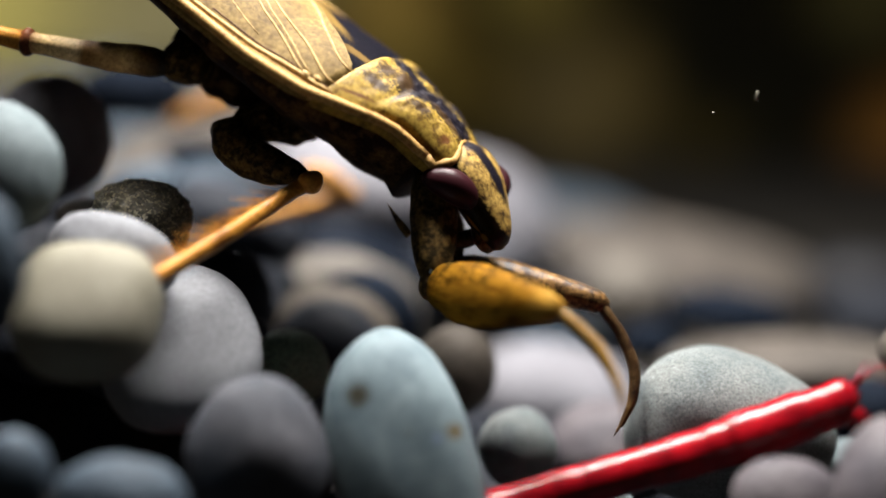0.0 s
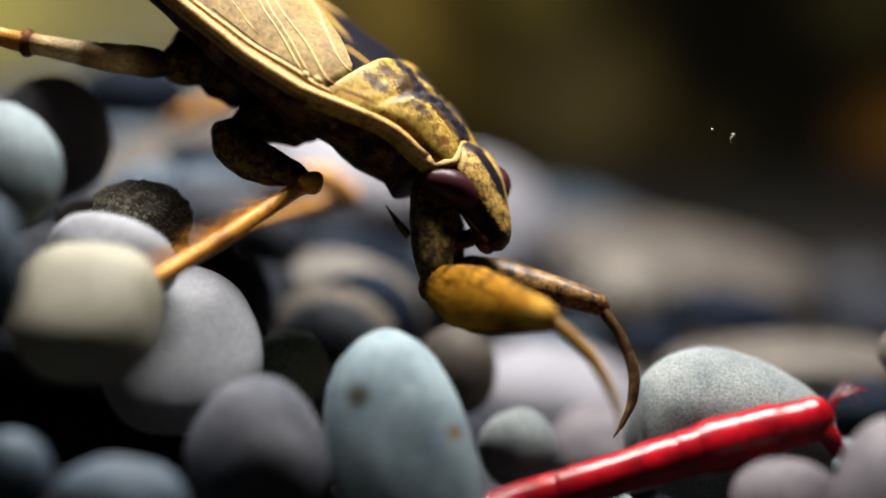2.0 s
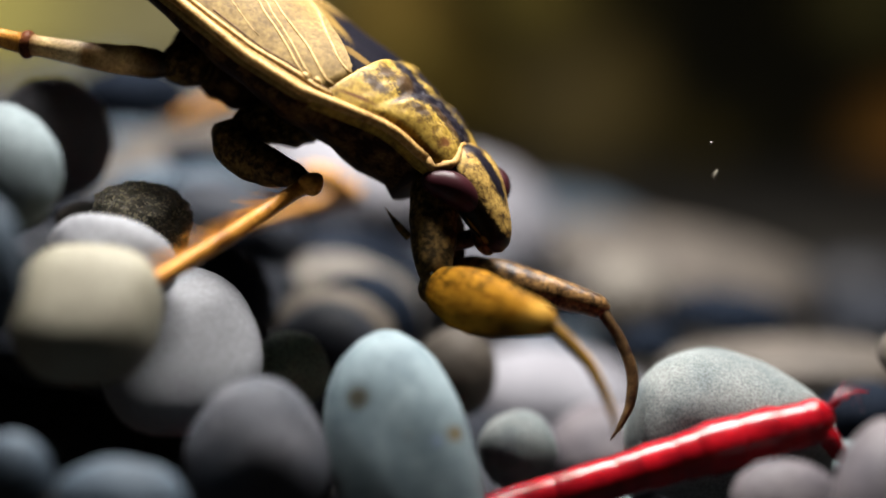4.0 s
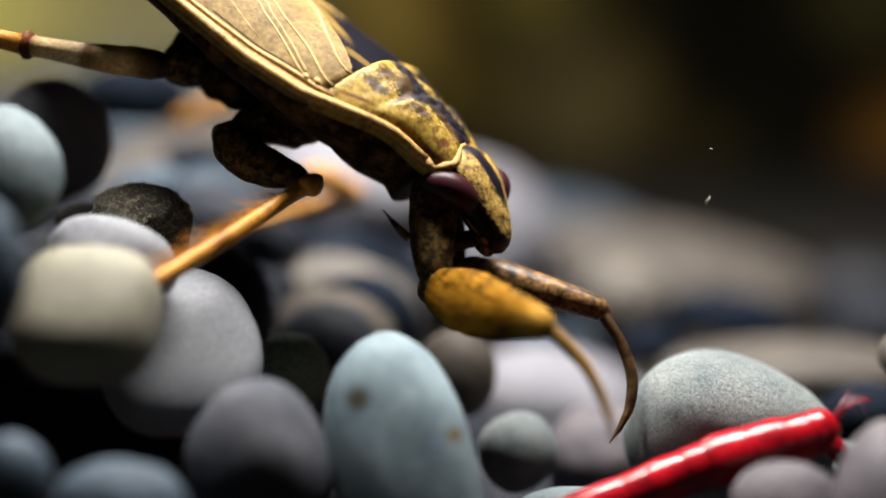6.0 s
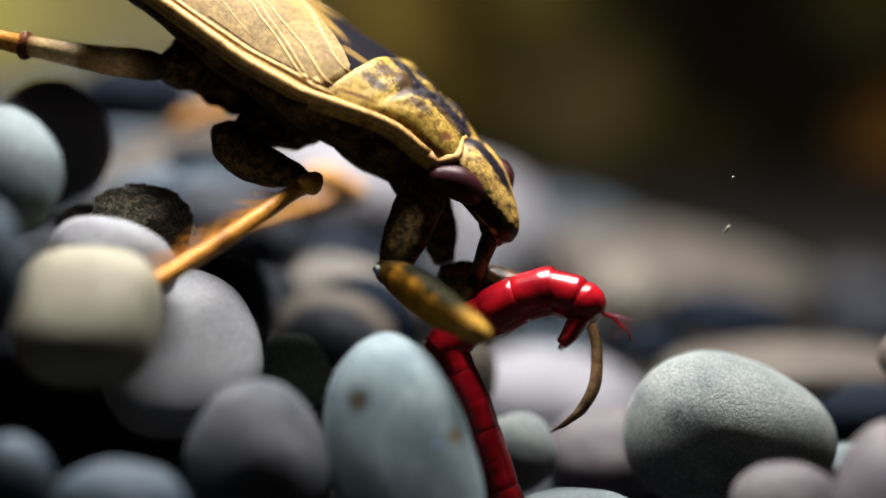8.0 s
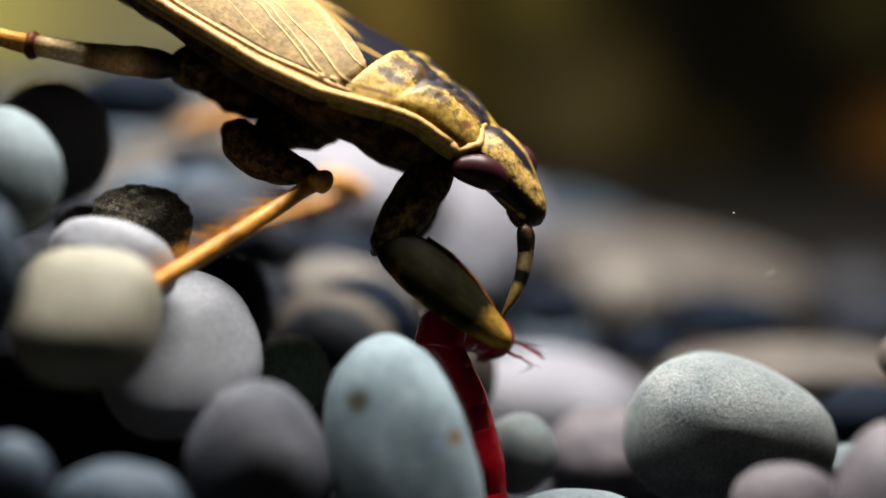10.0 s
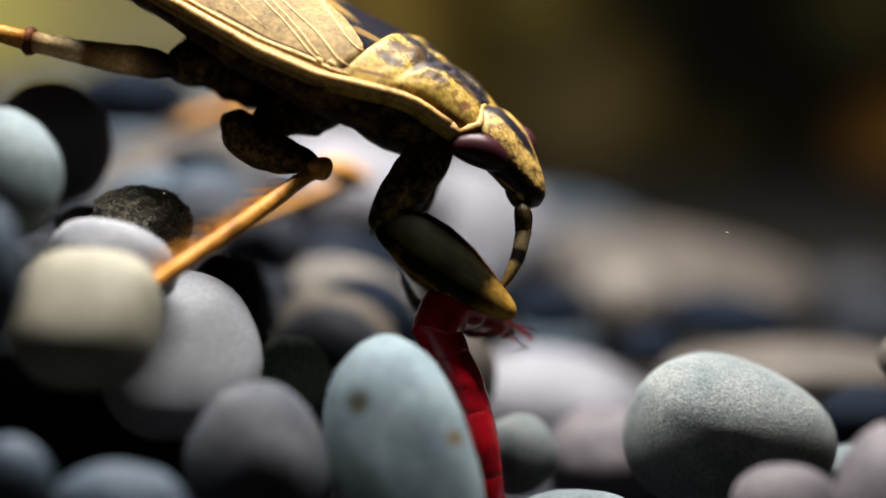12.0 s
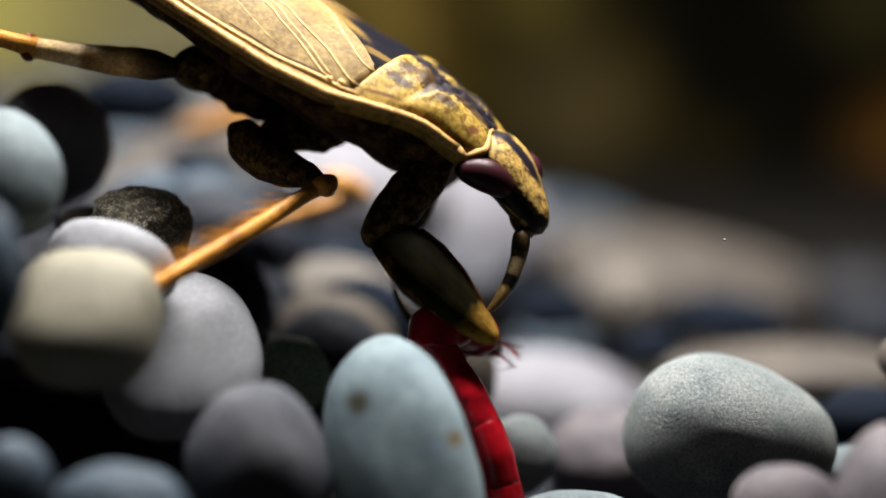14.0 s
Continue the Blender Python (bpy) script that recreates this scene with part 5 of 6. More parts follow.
    walk(near_tibia, limb_rows((0, (3.24, 39.44, 7.72), (5.04, 37.24, 5.20)),
        (1.5, (3.07, 39.27, 7.58), (4.97, 37.33, 4.92)),
        (3, (3.02, 39.23, 7.49), (4.95, 37.88, 4.52)),
        (5.5, (2.95, 39.21, 7.42), (4.77, 37.61, 4.49)),
        (7, (2.92, 39.19, 7.40), (4.69, 37.63, 4.42)),
        (7.2, (2.99, 39.22, 7.46), (4.66, 37.41, 4.56)),
        (7.4, (3.07, 39.25, 7.52), (4.36, 36.31, 5.49)),
        (7.5, (3.73, 39.53, 7.63), (3.08, 42.69, 5.62)),
        (7.6, (3.48, 39.42, 7.66), (2.56, 42.85, 6.30)),
        (7.8, (2.02, 39.19, 7.29), (1.33, 42.92, 7.01)),
        (8, (1.13, 39.02, 7.22), (0.28, 42.72, 7.31)),
        (8.2, (1.26, 39.39, 7.05), (0.28, 43.05, 7.26)),
        (8.9, (1.44, 40.00, 6.95), (-0.07, 43.45, 7.47)),
        (9.6, (1.64, 40.95, 6.79), (-0.43, 44.01, 7.65)),
        (10.3, (1.71, 42.32, 6.66), (-0.81, 44.94, 7.79)),
        (10.5, (1.71, 42.32, 6.67), (-0.80, 44.89, 7.90)),
        (11, (1.80, 42.40, 7.07), (-0.80, 44.94, 8.17)),
        (11.5, (1.79, 42.40, 7.13), (-0.84, 44.97, 8.11)),
        (12, (1.82, 42.47, 7.47), (-0.87, 45.09, 8.03)),
        (12.5, (1.78, 42.45, 7.32), (-0.90, 45.05, 7.98)),
        (13, (1.53, 42.49, 7.45), (-0.94, 45.35, 7.88)),
        (13.2, (1.45, 42.44, 7.18), (-0.95, 45.31, 7.86)),
        (13.5, (1.32, 42.37, 6.77), (-0.96, 45.21, 7.84)),
        (14, (1.27, 42.37, 6.76), (-0.99, 45.24, 7.78))))
    walk(far_coxa, limb_rows((0, (-0.26, 46.46, 10.72), (0.38, 44.97, 8.03)),
        (1.5, (-0.27, 46.46, 10.73), (0.40, 44.97, 8.05)),
        (3, (-0.28, 46.46, 10.74), (0.42, 44.97, 8.07)),
        (5.5, (-0.29, 46.46, 10.76), (0.45, 44.98, 8.12)),
        (7, (-0.30, 46.46, 10.77), (0.47, 44.98, 8.14)),
        (7.2, (-0.23, 46.46, 10.77), (0.47, 44.98, 8.14)),
        (7.4, (-0.17, 46.46, 10.77), (0.47, 44.98, 8.14)),
        (7.5, (-0.14, 46.46, 10.78), (0.48, 44.98, 8.14)),
        (7.6, (-0.20, 46.47, 10.81), (0.40, 44.98, 8.12)),
        (7.8, (-0.32, 46.48, 10.87), (0.26, 44.97, 8.07)),
        (8, (-0.44, 46.49, 10.93), (0.11, 44.97, 8.02)),
        (8.2, (-0.44, 46.49, 10.93), (0.02, 44.98, 8.12)),
        (8.9, (-0.36, 46.51, 11.09), (-0.50, 45.01, 8.31)),
        (9.6, (-0.27, 46.53, 11.24), (-1.02, 45.03, 8.50)),
        (10.3, (-0.19, 46.55, 11.40), (-1.54, 45.06, 8.69)),
        (10.5, (-0.19, 46.55, 11.40), (-1.54, 45.07, 8.73)),
        (11, (-0.26, 46.59, 11.67), (-1.54, 45.08, 8.81)),
        (11.5, (-0.26, 46.59, 11.64), (-1.54, 45.09, 8.89)),
        (12, (-0.26, 46.64, 12.00), (-1.54, 45.13, 9.17)),
        (12.5, (-0.26, 46.62, 11.86), (-1.63, 45.14, 9.26)),
        (13, (-0.30, 46.66, 12.19), (-1.72, 45.15, 9.36)),
        (13.2, (-0.31, 46.63, 11.92), (-1.72, 45.12, 9.14)),
        (13.5, (-0.32, 46.57, 11.52), (-1.72, 45.08, 8.82)),
        (14, (-0.33, 46.56, 11.44), (-1.72, 45.07, 8.79))))
    walk(far_femur, limb_rows((0, (0.38, 44.97, 8.03), (5.07, 44.23, 7.03)),
        (1.5, (0.40, 44.97, 8.05), (5.08, 44.22, 7.00)),
        (3, (0.42, 44.97, 8.07), (5.08, 44.22, 6.97)),
        (5.5, (0.45, 44.98, 8.12), (5.09, 44.22, 6.94)),
        (7, (0.47, 44.98, 8.14), (5.10, 44.21, 6.91)),
        (7.2, (0.47, 44.98, 8.14), (5.11, 44.21, 6.96)),
        (7.4, (0.47, 44.98, 8.14), (5.13, 44.22, 7.02)),
        (7.5, (0.48, 44.98, 8.14), (5.14, 44.22, 7.04)),
        (7.6, (0.40, 44.98, 8.12), (5.06, 44.22, 7.02)),
        (7.8, (0.26, 44.97, 8.07), (4.91, 44.22, 6.92)),
        (8, (0.11, 44.97, 8.02), (4.75, 44.23, 6.81)),
        (8.2, (0.02, 44.98, 8.12), (4.61, 44.22, 6.76)),
        (8.9, (-0.50, 45.01, 8.31), (3.88, 45.07, 6.24)),
        (9.6, (-1.02, 45.03, 8.50), (2.89, 45.96, 5.78)),
        (10.3, (-1.54, 45.06, 8.69), (1.82, 46.29, 5.42)),
        (10.5, (-1.54, 45.07, 8.73), (1.82, 46.25, 5.43)),
        (11, (-1.54, 45.08, 8.81), (2.00, 45.97, 5.61)),
        (11.5, (-1.54, 45.09, 8.89), (2.09, 45.45, 5.69)),
        (12, (-1.54, 45.13, 9.17), (2.15, 45.63, 6.05)),
        (12.5, (-1.63, 45.14, 9.26), (2.02, 44.36, 6.17)),
        (13, (-1.72, 45.15, 9.36), (1.90, 45.60, 6.16)),
        (13.2, (-1.72, 45.12, 9.14), (1.85, 45.65, 5.90)),
        (13.5, (-1.72, 45.08, 8.82), (1.76, 45.70, 5.50)),
        (14, (-1.72, 45.07, 8.79), (1.73, 45.74, 5.44))))
    walk(far_tibia, limb_rows((0, (5.07, 44.23, 7.03), (5.59, 43.08, 3.13)),
        (1.5, (5.08, 44.22, 7.00), (5.58, 43.07, 3.10)),
        (3, (5.08, 44.22, 6.97), (5.51, 43.07, 3.06)),
        (5.5, (5.09, 44.22, 6.94), (5.45, 43.07, 3.02)),
        (7, (5.10, 44.21, 6.91), (5.41, 43.07, 2.99)),
        (7.2, (5.11, 44.21, 6.96), (5.42, 43.07, 3.04)),
        (7.4, (5.13, 44.22, 7.02), (5.44, 43.07, 3.09)),
        (7.5, (5.14, 44.22, 7.04), (5.63, 43.08, 3.14)),
        (7.6, (5.06, 44.22, 7.02), (5.30, 42.55, 3.28)),
        (7.8, (4.91, 44.22, 6.92), (4.36, 42.04, 3.49)),
        (8, (4.75, 44.23, 6.81), (3.50, 42.10, 3.54)),
        (8.2, (4.61, 44.22, 6.76), (3.25, 42.20, 3.46)),
        (8.9, (3.88, 45.07, 6.24), (1.72, 41.78, 5.11)),
        (9.6, (2.89, 45.96, 5.78), (0.28, 49.06, 5.16)),
        (10.3, (1.82, 46.29, 5.42), (-1.41, 48.20, 7.06)),
        (10.5, (1.82, 46.25, 5.43), (-1.41, 48.16, 7.07)),
        (11, (2.00, 45.97, 5.61), (-1.52, 47.18, 7.34)),
        (11.5, (2.09, 45.45, 5.69), (-1.49, 46.33, 7.48)),
        (12, (2.15, 45.63, 6.05), (-1.51, 45.79, 7.91)),
        (12.5, (2.02, 44.36, 6.17), (-1.52, 45.56, 7.85)),
        (13, (1.90, 45.60, 6.16), (-1.59, 46.66, 8.02)),
        (13.2, (1.85, 45.65, 5.90), (-1.66, 46.43, 7.87)),
        (13.5, (1.76, 45.70, 5.50), (-1.73, 45.91, 7.65)),
        (14, (1.73, 45.74, 5.44), (-1.75, 45.95, 7.60))))
    walk(rostrum_base, limb_rows((0, (1.26, 44.34, 9.33), (0.37, 44.30, 9.00)),
        (1.5, (1.27, 44.35, 9.35), (0.38, 44.30, 9.02)),
        (3, (1.29, 44.35, 9.37), (0.40, 44.30, 9.05)),
        (5.5, (1.31, 44.35, 9.41), (0.42, 44.31, 9.09)),
        (7, (1.33, 44.36, 9.43), (0.43, 44.31, 9.12)),
        (7.2, (1.33, 44.36, 9.43), (0.43, 44.31, 9.12)),
        (7.4, (1.33, 44.36, 9.44), (0.43, 44.31, 9.12)),
        (7.5, (1.33, 44.36, 9.44), (0.43, 44.31, 9.12)),
        (7.6, (1.36, 44.23, 9.48), (0.55, 44.17, 9.00)),
        (7.8, (1.43, 43.99, 9.57), (0.88, 43.88, 8.80)),
        (8, (1.49, 43.74, 9.65), (1.24, 43.61, 8.74)),
        (8.2, (1.55, 43.49, 9.72), (1.32, 43.36, 8.80)),
        (8.9, (1.90, 43.50, 9.79), (1.77, 43.37, 8.86)),
        (9.6, (2.25, 43.51, 9.87), (2.23, 43.38, 8.93)),
        (10.3, (2.61, 43.52, 9.94), (2.70, 43.39, 9.00)),
        (10.5, (2.48, 43.52, 9.94), (2.57, 43.39, 9.01)),
        (11, (2.43, 43.57, 10.30), (2.50, 43.44, 9.36)),
        (11.5, (2.43, 43.57, 10.27), (2.50, 43.43, 9.33)),
        (12, (2.43, 43.61, 10.59), (2.50, 43.48, 9.65)),
        (12.5, (2.43, 43.59, 10.47), (2.50, 43.46, 9.53)),
        (13, (2.43, 43.64, 10.79), (2.43, 43.51, 9.85)),
        (13.2, (2.43, 43.59, 10.42), (2.40, 43.45, 9.48)),
        (13.5, (2.43, 43.51, 9.87), (2.36, 43.38, 8.93)),
        (14, (2.43, 43.50, 9.81), (2.35, 43.37, 8.87))))
    walk(rostrum_tip, limb_rows((0, (0.37, 44.30, 9.00), (0.11, 45.23, 9.18)),
        (1.5, (0.38, 44.30, 9.02), (0.13, 45.23, 9.21)),
        (3, (0.40, 44.30, 9.05), (0.15, 45.24, 9.23)),
        (5.5, (0.42, 44.31, 9.09), (0.18, 45.25, 9.29)),
        (7, (0.43, 44.31, 9.12), (0.20, 45.25, 9.32)),
        (7.2, (0.43, 44.31, 9.12), (0.20, 45.25, 9.32)),
        (7.4, (0.43, 44.31, 9.12), (0.20, 45.25, 9.32)),
        (7.5, (0.43, 44.31, 9.12), (0.20, 45.25, 9.33)),
        (7.6, (0.55, 44.17, 9.00), (0.36, 44.90, 9.12)),
        (7.8, (0.88, 43.88, 8.80), (0.68, 44.21, 8.72)),
        (8, (1.24, 43.61, 8.74), (0.99, 43.52, 8.34)),
        (8.2, (1.32, 43.36, 8.80), (1.15, 42.90, 8.44)),
        (8.9, (1.77, 43.37, 8.86), (1.40, 42.84, 7.98)),
        (9.6, (2.23, 43.38, 8.93), (1.65, 42.78, 7.53)),
        (10.3, (2.70, 43.39, 9.00), (1.90, 42.71, 7.08)),
        (10.5, (2.57, 43.39, 9.01), (1.90, 42.71, 7.09)),
        (11, (2.50, 43.44, 9.36), (1.90, 42.79, 7.61)),
        (11.5, (2.50, 43.43, 9.33), (1.82, 42.80, 7.70)),
        (12, (2.50, 43.48, 9.65), (1.76, 42.85, 8.05)),
        (12.5, (2.50, 43.46, 9.53), (1.71, 42.83, 7.94)),
        (13, (2.43, 43.51, 9.85), (1.59, 42.85, 8.06)),
        (13.2, (2.40, 43.45, 9.48), (1.50, 42.81, 7.79)),
        (13.5, (2.36, 43.38, 8.93), (1.36, 42.76, 7.38)),
        (14, (2.35, 43.37, 8.87), (1.36, 42.75, 7.33))))
    walk(antenna, limb_rows((0, (-1.06, 44.22, 9.20), (-1.76, 44.37, 10.23)),
        (1.5, (-1.06, 44.22, 9.21), (-1.78, 44.36, 10.20)),
        (3, (-1.06, 44.22, 9.21), (-1.80, 44.36, 10.16)),
        (5.5, (-1.06, 44.23, 9.22), (-1.84, 44.35, 10.11)),
        (7, (-1.06, 44.23, 9.23), (-1.87, 44.35, 10.08)),
        (7.2, (-0.96, 44.22, 9.19), (-1.79, 44.35, 10.13)),
        (7.4, (-0.87, 44.22, 9.15), (-1.72, 44.36, 10.17)),
        (7.5, (-0.83, 44.21, 9.13), (-1.69, 44.36, 10.20)),
        (7.6, (-0.82, 44.22, 9.17), (-1.43, 44.36, 10.16)),
        (7.8, (-0.80, 44.23, 9.24), (-0.93, 44.35, 10.09)),
        (8, (-0.79, 44.24, 9.32), (-0.43, 44.34, 10.03)),
        (8.2, (-0.69, 43.83, 10.71), (-1.22, 43.76, 10.18)),
        (8.9, (-0.62, 43.85, 10.88), (-1.22, 43.76, 10.24)),
        (9.6, (-0.55, 43.88, 11.05), (-1.22, 43.77, 10.29)),
        (10.3, (-0.48, 43.90, 11.21), (-1.22, 43.78, 10.34)),
        (10.5, (-0.50, 43.91, 11.29), (-1.22, 43.79, 10.43)),
        (11, (-0.55, 43.94, 11.49), (-1.22, 43.82, 10.66)),
        (11.5, (-0.55, 43.96, 11.65), (-1.27, 43.85, 10.83)),
        (12, (-0.55, 43.98, 11.81), (-1.31, 43.87, 10.99)),
        (12.5, (-0.58, 44.00, 11.91), (-1.33, 43.88, 11.08)),
        (13, (-0.60, 44.01, 12.00), (-1.34, 43.89, 11.17)),
        (13.2, (-0.60, 43.97, 11.73), (-1.34, 43.86, 10.91)),
        (13.5, (-0.60, 43.92, 11.34), (-1.34, 43.80, 10.51)),
        (14, (-0.60, 43.91, 11.25), (-1.40, 43.79, 10.43))))
    walk(mid_coxa, limb_rows((0, (-4.49, 45.95, 12.88), (-6.68, 45.11, 12.66)),
        (1.5, (-4.50, 45.95, 12.88), (-6.68, 45.11, 12.67)),
        (3, (-4.50, 45.95, 12.89), (-6.68, 45.12, 12.68)),
        (5.5, (-4.50, 45.96, 12.90), (-6.68, 45.12, 12.70)),
        (7, (-4.50, 45.96, 12.91), (-6.68, 45.12, 12.71)),
        (7.2, (-4.49, 45.95, 12.90), (-6.67, 45.12, 12.68)),
        (7.4, (-4.48, 45.95, 12.89), (-6.66, 45.11, 12.66)),
        (7.5, (-4.47, 45.95, 12.88), (-6.65, 45.11, 12.65)),
        (7.6, (-4.47, 45.95, 12.89), (-6.65, 45.11, 12.64)),
        (7.8, (-4.48, 45.96, 12.90), (-6.65, 45.11, 12.62)),
        (8, (-4.49, 45.96, 12.91), (-6.65, 45.10, 12.59)),
        (8.2, (-4.48, 45.96, 12.92), (-6.64, 45.10, 12.59)),
        (8.9, (-4.27, 45.96, 12.93), (-6.42, 45.10, 12.55)),
        (9.6, (-4.05, 45.96, 12.95), (-6.19, 45.09, 12.51)),
        (10.3, (-3.84, 45.96, 12.96), (-5.97, 45.09, 12.47)),
        (10.5, (-3.86, 45.97, 12.98), (-5.98, 45.09, 12.49)),
        (11, (-3.93, 45.99, 13.18), (-6.05, 45.11, 12.66)),
        (11.5, (-3.89, 45.99, 13.15), (-6.00, 45.11, 12.65)),
        (12, (-3.92, 46.03, 13.44), (-6.04, 45.15, 12.91)),
        (12.5, (-3.94, 46.02, 13.37), (-6.05, 45.14, 12.86)),
        (13, (-3.89, 46.05, 13.56), (-6.00, 45.17, 13.03)),
        (13.2, (-3.81, 46.02, 13.34), (-5.94, 45.14, 12.85)),
        (13.5, (-3.69, 45.97, 13.01), (-5.84, 45.10, 12.59)),
        (14, (-3.67, 45.96, 12.92), (-5.81, 45.09, 12.49))))
    walk(mid_femur, limb_rows((0, (-6.92, 44.84, 12.17), (-4.14, 43.27, 11.05)),
        (1.5, (-6.91, 44.84, 12.17), (-4.13, 43.27, 11.06)),
        (3, (-6.90, 44.84, 12.17), (-4.13, 43.27, 11.06)),
        (5.5, (-6.89, 44.84, 12.18), (-4.12, 43.28, 11.08)),
        (7, (-6.88, 44.84, 12.17), (-4.12, 43.28, 11.08)),
        (7.2, (-6.88, 44.84, 12.17), (-4.12, 43.28, 11.08)),
        (7.4, (-6.88, 44.84, 12.17), (-4.12, 43.28, 11.09)),
        (7.5, (-6.88, 44.84, 12.17), (-4.12, 43.28, 11.09)),
        (7.6, (-6.89, 44.84, 12.18), (-4.12, 43.28, 11.10)),
        (7.8, (-6.90, 44.85, 12.20), (-4.13, 43.28, 11.13)),
        (8, (-6.92, 44.85, 12.22), (-4.14, 43.29, 11.16)),
        (8.2, (-6.89, 44.85, 12.23), (-4.11, 43.29, 11.17)),
        (8.9, (-6.78, 44.86, 12.27), (-4.00, 43.29, 11.20)),
        (9.6, (-6.68, 44.86, 12.31), (-3.90, 43.30, 11.23)),
        (10.3, (-6.57, 44.87, 12.35), (-3.80, 43.30, 11.26)),
        (10.5, (-6.54, 44.87, 12.36), (-3.77, 43.30, 11.27)),
        (11, (-6.58, 44.88, 12.46), (-3.82, 43.33, 11.45)),
        (11.5, (-6.59, 44.89, 12.52), (-3.82, 43.33, 11.44)),
        (12, (-6.61, 44.91, 12.65), (-3.84, 43.36, 11.67)),
        (12.5, (-6.61, 44.90, 12.60), (-3.84, 43.35, 11.62)),
        (13, (-6.63, 44.93, 12.76), (-3.84, 43.37, 11.76)),
        (13.2, (-6.54, 44.91, 12.62), (-3.78, 43.34, 11.56)),
        (13.5, (-6.41, 44.87, 12.39), (-3.68, 43.30, 11.27)),
        (14, (-6.41, 44.87, 12.35), (-3.68, 43.29, 11.18))))
    walk(mid_tibia, limb_rows((0, (-4.14, 43.27, 11.05), (-8.74, 39.04, 8.27)),
        (1.5, (-4.13, 43.27, 11.06), (-8.74, 39.04, 8.27)),
        (3, (-4.13, 43.27, 11.06), (-8.74, 39.04, 8.27)),
        (5.5, (-4.12, 43.28, 11.08), (-8.74, 39.04, 8.27)),
        (7, (-4.12, 43.28, 11.08), (-8.74, 39.04, 8.27)),
        (7.2, (-4.12, 43.28, 11.08), (-8.74, 39.04, 8.27)),
        (7.4, (-4.12, 43.28, 11.09), (-8.74, 39.04, 8.27)),
        (7.5, (-4.12, 43.28, 11.09), (-8.74, 39.04, 8.27)),
        (7.6, (-4.12, 43.28, 11.10), (-8.74, 39.04, 8.27)),
        (7.8, (-4.13, 43.28, 11.13), (-8.74, 39.04, 8.27)),
        (8, (-4.14, 43.29, 11.16), (-8.74, 39.04, 8.27)),
        (8.2, (-4.11, 43.29, 11.17), (-8.74, 39.04, 8.27)),
        (8.9, (-4.00, 43.29, 11.20), (-8.74, 39.04, 8.27)),
        (9.6, (-3.90, 43.30, 11.23), (-8.74, 39.04, 8.27)),
        (10.3, (-3.80, 43.30, 11.26), (-8.74, 39.04, 8.27)),
        (10.5, (-3.77, 43.30, 11.27), (-8.74, 39.04, 8.27)),
        (11, (-3.82, 43.33, 11.45), (-8.74, 39.04, 8.27)),
        (11.5, (-3.82, 43.33, 11.44), (-8.74, 39.04, 8.27)),
        (12, (-3.84, 43.36, 11.67), (-8.74, 39.04, 8.27)),
        (12.5, (-3.84, 43.35, 11.62), (-8.74, 39.04, 8.27)),
        (13, (-3.84, 43.37, 11.76), (-8.74, 39.04, 8.27)),
        (13.2, (-3.78, 43.34, 11.56), (-8.74, 39.04, 8.27)),
        (13.5, (-3.68, 43.30, 11.27), (-8.74, 39.04, 8.27)),
        (14, (-3.68, 43.29, 11.18), (-8.74, 39.04, 8.27))))
    walk(hind_coxa, limb_rows((0, (-7.26, 47.44, 14.88), (-8.80, 45.32, 14.59)),
        (1.5, (-7.26, 47.45, 14.89), (-8.80, 45.32, 14.60)),
        (3, (-7.26, 47.45, 14.90), (-8.80, 45.32, 14.62)),
        (5.5, (-7.25, 47.45, 14.92), (-8.80, 45.33, 14.64)),
        (7, (-7.25, 47.45, 14.93), (-8.80, 45.33, 14.65)),
        (7.2, (-7.25, 47.45, 14.90), (-8.80, 45.32, 14.61)),
        (7.4, (-7.25, 47.44, 14.88), (-8.80, 45.32, 14.60)),
        (7.5, (-7.25, 47.44, 14.86), (-8.79, 45.32, 14.60)),
        (7.6, (-7.27, 47.44, 14.85), (-8.81, 45.31, 14.60)),
        (7.8, (-7.31, 47.44, 14.81), (-8.85, 45.30, 14.60)),
        (8, (-7.35, 47.43, 14.78), (-8.88, 45.29, 14.63)),
        (8.2, (-7.36, 47.43, 14.77), (-8.89, 45.29, 14.66)),
        (8.9, (-7.20, 47.42, 14.71), (-8.72, 45.28, 14.66)),
        (9.6, (-7.03, 47.41, 14.65), (-8.54, 45.26, 14.66)),
        (10.3, (-6.86, 47.40, 14.59), (-8.75, 45.25, 14.74)),
        (10.5, (-6.88, 47.41, 14.61), (-8.75, 45.25, 14.74)),
        (11, (-6.98, 47.43, 14.77), (-8.75, 45.27, 14.74)),
        (11.5, (-6.92, 47.43, 14.76), (-8.75, 45.27, 14.74)),
        (12, (-6.98, 47.46, 15.01), (-8.75, 45.30, 14.74)),
        (12.5, (-6.98, 47.46, 14.98), (-8.75, 45.30, 14.74)),
        (13, (-6.95, 47.48, 15.14), (-8.75, 45.32, 14.74)),
        (13.2, (-6.83, 47.46, 14.98), (-8.75, 45.30, 14.74)),
        (13.5, (-6.66, 47.42, 14.73), (-8.75, 45.28, 14.74)),
        (14, (-6.65, 47.41, 14.63), (-8.75, 45.26, 14.74))))
